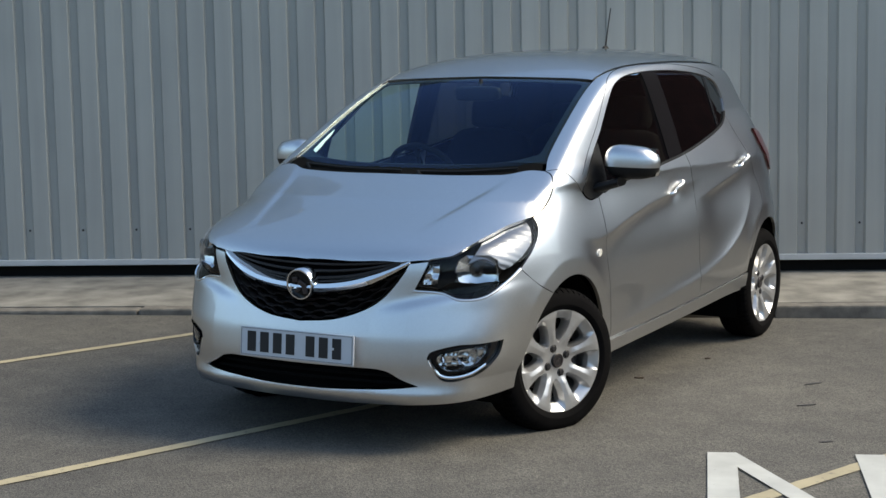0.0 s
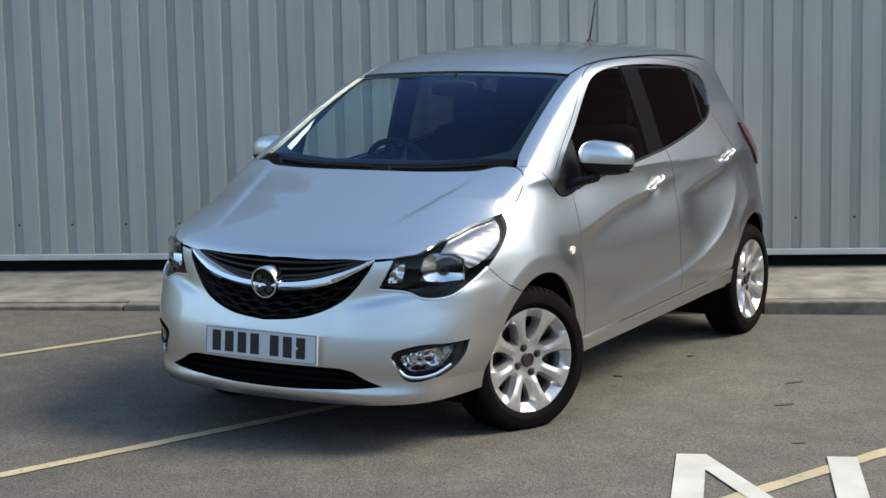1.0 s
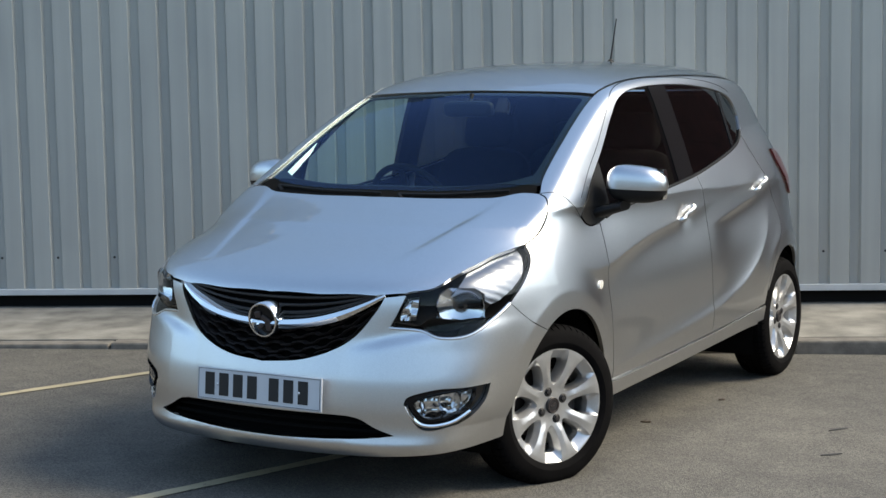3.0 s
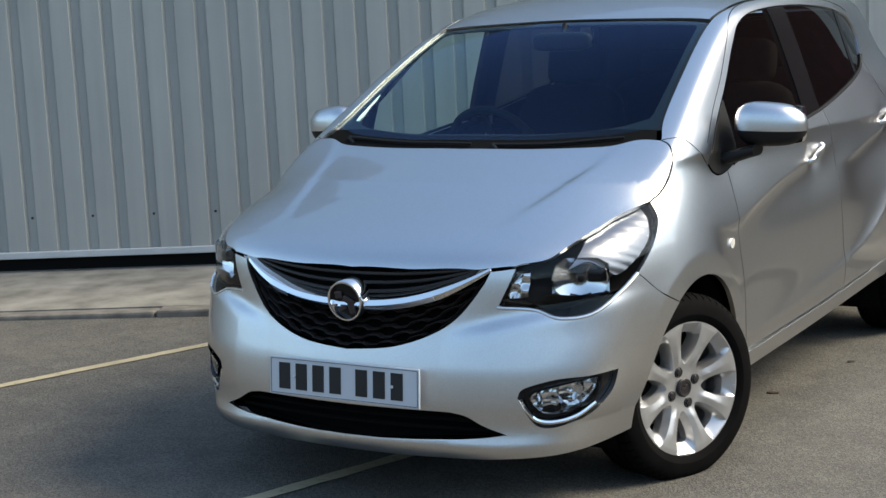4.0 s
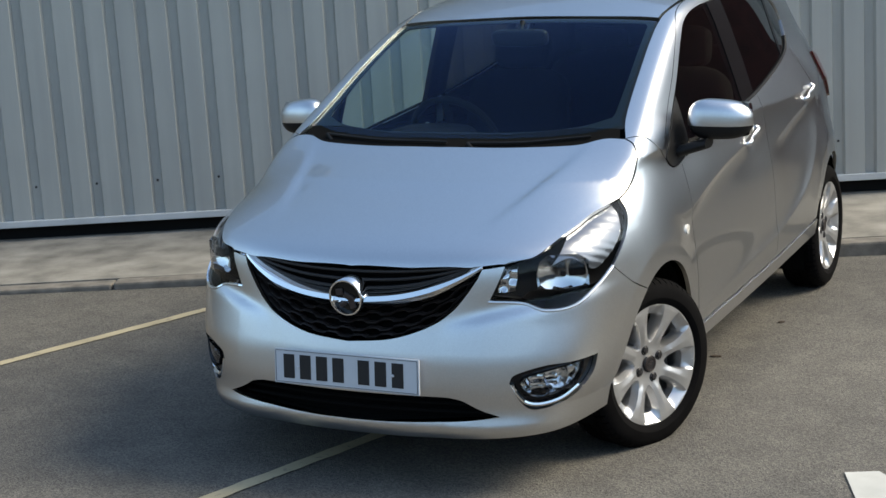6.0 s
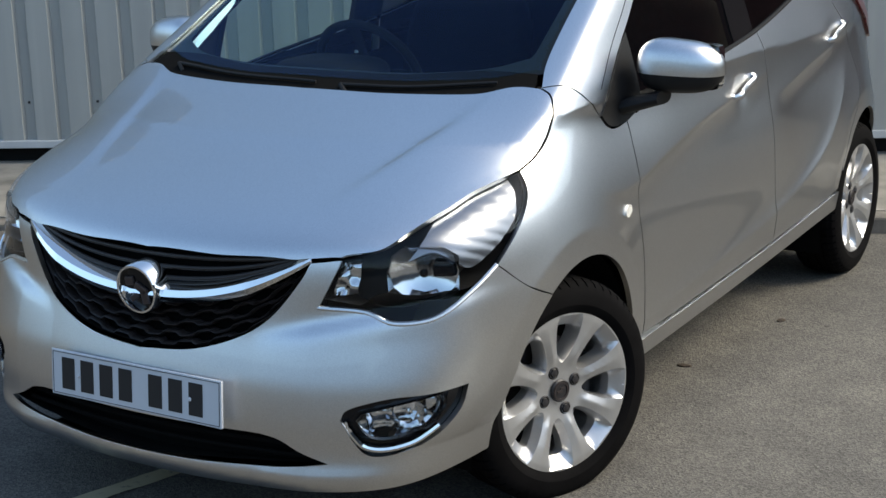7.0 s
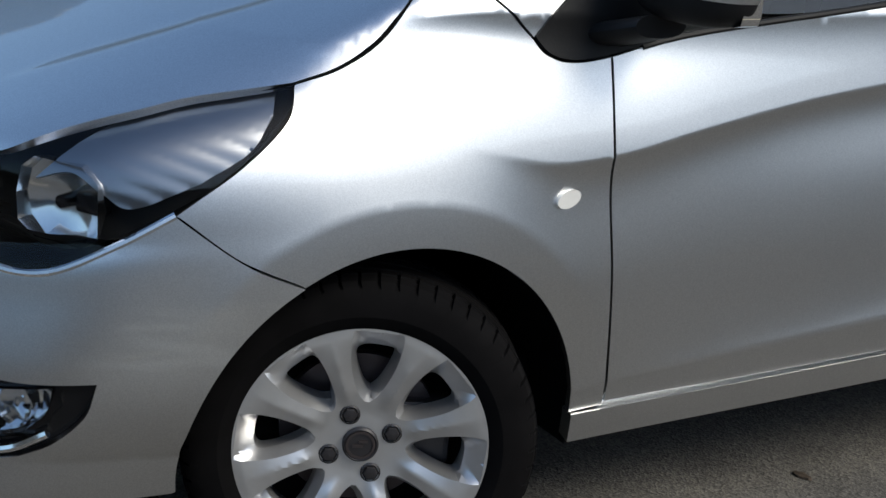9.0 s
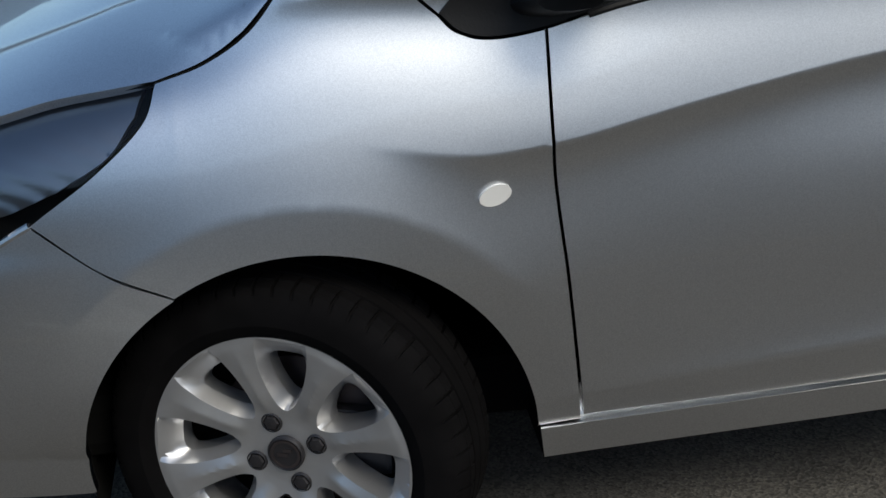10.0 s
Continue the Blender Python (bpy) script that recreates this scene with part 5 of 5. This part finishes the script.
    for ob, parent in zip(patch("side_reflector", "nose", rear, M_INDICATOR, None, sink=0.018, flange=0.008, gap=0.0, step=0.006, mirror="pair", label="chrome indicator reflector"), housings):
        ob.parent = parent
        k = 0
        for v in ob.data.vertices:
            d = 0.0012 * math.sin(v.co.z * 110 + v.co.y * 40)
            v.co.x += math.copysign(d, v.co.x)
    inner = [[("nose", -0.095, 0.622), ("nose", -0.055, 0.690)], [("nose", -0.055, 0.690), ("nose", 0.0, 0.697)], [("nose", 0.0, 0.697), ("nose", -0.02, 0.625)], [("nose", -0.02, 0.622), ("nose", -0.095, 0.620)]]
    for ob, parent in zip(patch("day_lamp", "nose", inner, M_REFLECT, None, sink=0.045, flange=0.015, gap=0.0, step=0.010, mirror="pair", label="small inner day lamp"), housings):
        ob.parent = parent
        for v in ob.data.vertices:
            v.co.y += 0.006 * math.sin(v.co.z * 140) * math.cos(v.co.x * 120)


def build_side_fittings():
    # repeaters
    oval = [[("s", 0.333 + 0.0235 * math.cos(a) * (0.85 + 0.15 * abs(math.cos(a))), 0.656 + 0.0145 * math.sin(a) + 0.004 * math.cos(a)) for a in np.linspace(0, 2 * math.pi, 15)]]
    reps = patch("indicator", "side", oval, M_AMBER, car, sink=-0.0065, flange=0.010, gap=0.0, step=0.006, mirror="pair", label="clear oval side indicator")
    for side, parent in zip((1, -1), reps):
        bm = bmesh.new()
        m = Matrix.Translation((side * 0.7655, 0.333, 0.656)) @ Matrix.Diagonal((0.3, 1, 0.8, 1))
        bmesh.ops.create_uvsphere(bm, u_segments=10, v_segments=8, radius=0.006, matrix=m)
        part("bulb", bm, M_DISC, parent)
    # door handles
    for title, y0, z0, y1, z1 in (("front_handle", 1.145, 0.838, 1.305, 0.888), ("rear_handle", 2.035, 0.912, 2.195, 0.962)):
        s = np.linspace(0, 1, 15)
        ys, zs = y0 + (y1 - y0) * s, z0 + (z1 - z0) * s
        line = cast("s", ys, zs, 0.0)

        def bar(bm, line=line, s=s):
            rows = []
            for p, t in zip(line, s):
                out = 0.022 * min(1, t / 0.14, (1 - t) / 0.14) ** 0.5 - 0.004
                fat = 0.6 + 0.4 * min(1, t / 0.2, (1 - t) / 0.2)
                rows.append([bm.verts.new((p[0] + out + 0.0070 * math.cos(a), p[1], p[2] + 0.0135 * fat * math.sin(a))) for a in np.linspace(0, 2 * math.pi, 12, endpoint=False)])
            for a, b in zip(rows, rows[1:]):
                for i in range(12):
                    j = (i + 1) % 12
                    bm.faces.new((a[i], b[i], b[j], a[j]))
            bm.faces.new(rows[0])
            bm.faces.new(rows[-1][::-1])
            bmesh.ops.recalc_face_normals(bm, faces=bm.faces)

        both(title, bar, M_PAINT, car, "silver door handle")

    # joint of the door frames and seal along the waist
    top = curve(DLO_TOP, 6)
    slope = np.gradient(top, axis=0)
    slope /= np.linalg.norm(slope, axis=1, keepdims=True)
    offset = top + 0.030 * np.stack([-slope[:, 1], slope[:, 0]], axis=-1)
    offset = [tuple(p) for p in offset if 0.29 < p[0] < 2.12 and p[1] < 1.43]
    both("door_frame_seam", lambda bm: tube(bm, surface_line("s", offset, 0.0012), 0.0022, 6), M_UNDER, car)
    waist = [(a, b - 0.001) for v, a, b in dlo(DLO_LOW, 0.48, 2.10, 40)]
    both("waist_seal", lambda bm: tube(bm, surface_line("s", waist, 0.002), 0.0062, 8), M_BLACK, car, "black rubber seal under the side windows")

    # mirrors
    def shell(bm, scale, low, high, back):
        n, m = 40, 25
        rows = []
        for i in range(m):
            v = low + (high - low) * i / (m - 1)
            row = []
            for k in range(n):
                u = 2 * math.pi * k / n
                c, s, h = math.cos(u), math.sin(u), math.sin(v)
                e = math.cos(v)
                px = math.copysign(abs(c) ** 0.72, c) * e ** 0.62
                py = math.copysign(abs(s) ** 0.80, s) * e ** 0.7
                pz = math.copysign(abs(h) ** 0.85, h)
                y = 0.070 * py * (0.45 if py > 0 else 1.0)
                taper = 1 - 0.16 * (px + 1) / 2
                row.append(bm.verts.new((0.848 + scale * 0.108 * px, 0.478 + scale * y + 0.05 * px * 0.5, 1.024 + scale * (0.076 * pz * taper) - 0.006 * px)))
            rows.append(row)
        for a, b in zip(rows, rows[1:]):
            for k in range(n):
                j = (k + 1) % n
                bm.faces.new((a[k], a[j], b[j], b[k]))
        bm.faces.new(rows[0][::-1])
        bm.faces.new(rows[-1])

    mirrors = []
    for side in (1, -1):
        ob = new("door_mirror")
        ob.parent = car
        ob["label"] = "door mirror with a silver cap and black underside"
        mirrors.append(ob)
    for ob, parent in zip(both("mirror_cap", lambda bm: shell(bm, 1.0, math.asin(-0.20), math.pi / 2 - 0.02, 1), M_PAINT, None, "silver cap", 40), mirrors):
        ob.parent = parent
    for ob, parent in zip(both("mirror_casing", lambda bm: shell(bm, 0.985, -math.pi / 2 + 0.02, math.asin(-0.10), 1), M_BLACK, None, "black casing", 40), mirrors):
        ob.parent = parent

    def arm(bm):
        rows = []
        for t in np.linspace(0, 1, 8):
            c = Vector((0.690 + 0.125 * t, 0.425 + 0.015 * t, 0.912 + 0.035 * t))
            w, h = 0.060 - 0.012 * t, 0.022 - 0.003 * t
            rows.append([bm.verts.new(c + Vector((0, w * math.copysign(abs(math.cos(a)) ** 0.7, math.cos(a)), h * math.sin(a)))) for a in np.linspace(0, 2 * math.pi, 16, endpoint=False)])
        for a, b in zip(rows, rows[1:]):
            for i in range(16):
                j = (i + 1) % 16
                bm.faces.new((a[i], b[i], b[j], a[j]))
        bm.faces.new(rows[-1])
        bmesh.ops.recalc_face_normals(bm, faces=bm.faces)

    for ob, parent in zip(both("mirror_arm", arm, M_BLACK, None, "black arm"), mirrors):
        ob.parent = parent

    def glass(bm):
        box(bm, 0.750, 0.945, 0.506, 0.512, 0.963, 1.080, 0.02)

    for ob, parent in zip(both("mirror_glass", glass, M_MIRRORGLASS, None), mirrors):
        ob.parent = parent
    # tail lamps
    lamp = [[("s", 2.42, 1.085), ("s", 2.52, 1.07), ("s", 2.64, 1.01)], [("s", 2.64, 1.01), ("s", 2.70, 0.93), ("s", 2.70, 0.85)], [("s", 2.70, 0.85), ("s", 2.60, 0.86), ("s", 2.50, 0.96), ("s", 2.42, 1.085)]]
    patch("tail_light", "side", lamp, M_RED, car, sink=-0.010, flange=0.015, gap=0.0, step=0.014, mirror="pair", label="dark red tail light")


def build_top_fittings():
    bm = bmesh.new()
    lathe(bm, [(0.034, -0.004), (0.030, 0.006), (0.018, 0.016), (0.009, 0.024), (0.0, 0.025)], 20)
    bmesh.ops.scale(bm, vec=(0.7, 1.35, 1), verts=bm.verts)
    aerial = smooth(part("aerial", bm, M_BLACK, car, "thin black roof aerial"), 40)
    aerial.location = (0, 2.07, 1.500)
    bm = bmesh.new()
    tube(bm, [(0, 0, 0.018), (0, 0.02, 0.08), (0, 0.065, 0.22)], 0.0048, 8, 0.6)
    smooth(part("aerial_rod", bm, M_BLACK, aerial), 40)
    for pts in ([(-0.50, 0.082), (-0.25, 0.030), (0.02, 0.014)], [(0.10, 0.010), (0.30, 0.028), (0.52, 0.088)]):
        line = surface_line("t", [tuple(p) for p in curve(pts, 8)], 0.000)
        bm = bmesh.new()
        tube(bm, line, 0.0050, 8, 0.8)
        tube(bm, [line[0], (line[0][0] + 0.03, line[0][1] - 0.02, line[0][2] - 0.02)], 0.007, 8)
        smooth(part("wiper", bm, M_BLACK, car, "black windscreen wiper"), 50)
    half = [[("t", 0.0, -0.030), ("t", 0.25, -0.02), ("t", 0.47, 0.018), ("t", 0.57, 0.068), ("t", 0.62, 0.095)], [("t", 0.60, 0.15), ("t", 0.45, 0.13), ("t", 0.25, 0.085), ("t", 0.0, 0.075)]]
    patch("scuttle", "top", half + [mirrored(s) for s in half[::-1]], M_UNDER, car, sink=0.0065, flange=0.02, gap=0.0, step=0.02, label="black plastic scuttle under the windscreen")


def soft_block(bm, cx, cy, cz, sx, sy, sz, tilt=0.0, power=0.45):
    """A cushion-like block."""
    made = bmesh.ops.create_uvsphere(bm, u_segments=24, v_segments=14, radius=1.0)["verts"]
    m = Matrix.Translation((cx, cy, cz)) @ Matrix.Rotation(radians(tilt), 4, "X")
    for v in made:
        c = Vector([math.copysign(abs(q) ** power, q) for q in v.co])
        v.co = m @ Vector((c.x * sx, c.y * sy, c.z * sz))


def build_inside():
    bm = bmesh.new()
    soft_block(bm, 0, 0.52, 0.80, 0.64, 0.40, 0.125, -6, 0.4)
    soft_block(bm, -0.36, 0.62, 0.925, 0.17, 0.13, 0.05, 0, 0.6)
    smooth(part("dashboard", bm, M_DASH, car, "dark plastic dashboard"), 60)
    bm = bmesh.new()
    rings = []
    R, r = 0.180, 0.015
    for i in range(40):
        a = 2 * math.pi * i / 40
        rings.append([bm.verts.new(((R + r * math.cos(b)) * math.cos(a), (R + r * math.cos(b)) * math.sin(a), r * math.sin(b))) for b in np.linspace(0, 2 * math.pi, 8, endpoint=False)])
    for a, b in zip(rings, rings[1:] + rings[:1]):
        for i in range(8):
            bm.faces.new((a[i], b[i], b[(i + 1) % 8], a[(i + 1) % 8]))
    soft_block(bm, 0, 0, -0.01, 0.075, 0.06, 0.02)
    box(bm, -0.17, 0.17, -0.015, 0.015, -0.008, 0.004, 0.004)
    box(bm, -0.015, 0.015, -0.17, 0.0, -0.008, 0.004, 0.004)
    wheel = smooth(part("steering_wheel", bm, M_DASH, car, "black steering wheel"), 60)
    wheel.matrix_basis = Matrix.Translation((-0.36, 0.83, 0.90)) @ Matrix.Rotation(radians(-62), 4, "X")
    for x in (-0.36, 0.36):
        bm = bmesh.new()
        soft_block(bm, x, 1.10, 0.52, 0.24, 0.27, 0.085, 6)
        soft_block(bm, x, 1.42, 0.82, 0.235, 0.075, 0.30, -16)
        seat = smooth(part("front_seat", bm, M_CLOTH, car, "dark cloth front seat"), 60)
        bm = bmesh.new()
        soft_block(bm, x, 1.53, 1.19, 0.125, 0.05, 0.085, -12)
        for dx in (-0.05, 0.05):
            tube(bm, [(x + dx, 1.49, 1.05), (x + dx, 1.52, 1.16)], 0.007, 6)
        smooth(part("headrest", bm, M_CLOTH, seat), 60)
    bm = bmesh.new()
    soft_block(bm, 0, 2.02, 0.52, 0.60, 0.26, 0.10, 6)
    soft_block(bm, 0, 2.30, 0.84, 0.60, 0.08, 0.30, -18)
    for x in (-0.34, 0.34):
        soft_block(bm, x, 2.42, 1.15, 0.13, 0.05, 0.07, -10)
    smooth(part("rear_seat", bm, M_CLOTH, car, "dark cloth rear bench"), 60)
    bm = bmesh.new()
    soft_block(bm, 0, 0.70, 1.300, 0.115, 0.018, 0.032, 10)
    tube(bm, [(0, 0.70, 1.31), (0, 0.73, 1.36)], 0.010, 8)
    smooth(part("rear_view_mirror", bm, M_BLACK, car), 60)
    bm = bmesh.new()
    box(bm, -0.45, 0.45, 1.02, 2.40, 1.345, 1.355, 0.004)
    part("roof_lining", bm, M_CLOTH, car)
    # dark sheet added to stop light leaking in around the tailgate
    bm = bmesh.new()
    box(bm, -0.49, 0.49, 2.44, 2.46, 0.50, 1.37, 0.004)
    part("tailgate_light_block", bm, M_CLOTH, car)
    # pillar lining, extended rearwards to block light from the slit beside the tailgate
    lining = [[("s", 2.155, 0.95), ("s", 2.165, 1.15), ("s", 2.155, 1.35)], [("s", 2.155, 1.35), ("s", 2.55, 1.33)], [("s", 2.55, 1.33), ("s", 2.62, 1.15), ("s", 2.70, 0.95)], [("s", 2.70, 0.95), ("s", 2.155, 0.95)]]
    patch("pillar_lining", "side", lining, M_CLOTH, car, sink=0.022, flange=0.01, gap=0.0, step=0.03, mirror="pair")
    for side in (-1, 1):
        bm = box(bmesh.new(), side * 0.665 - 0.012, side * 0.665 + 0.012, 0.46, 2.05, 0.36, 0.90, 0.006)
        part("door_card", bm, M_CLOTH, car)


build_underside()
build_grille()
build_front_fittings()
build_side_fittings()
build_top_fittings()
build_inside()
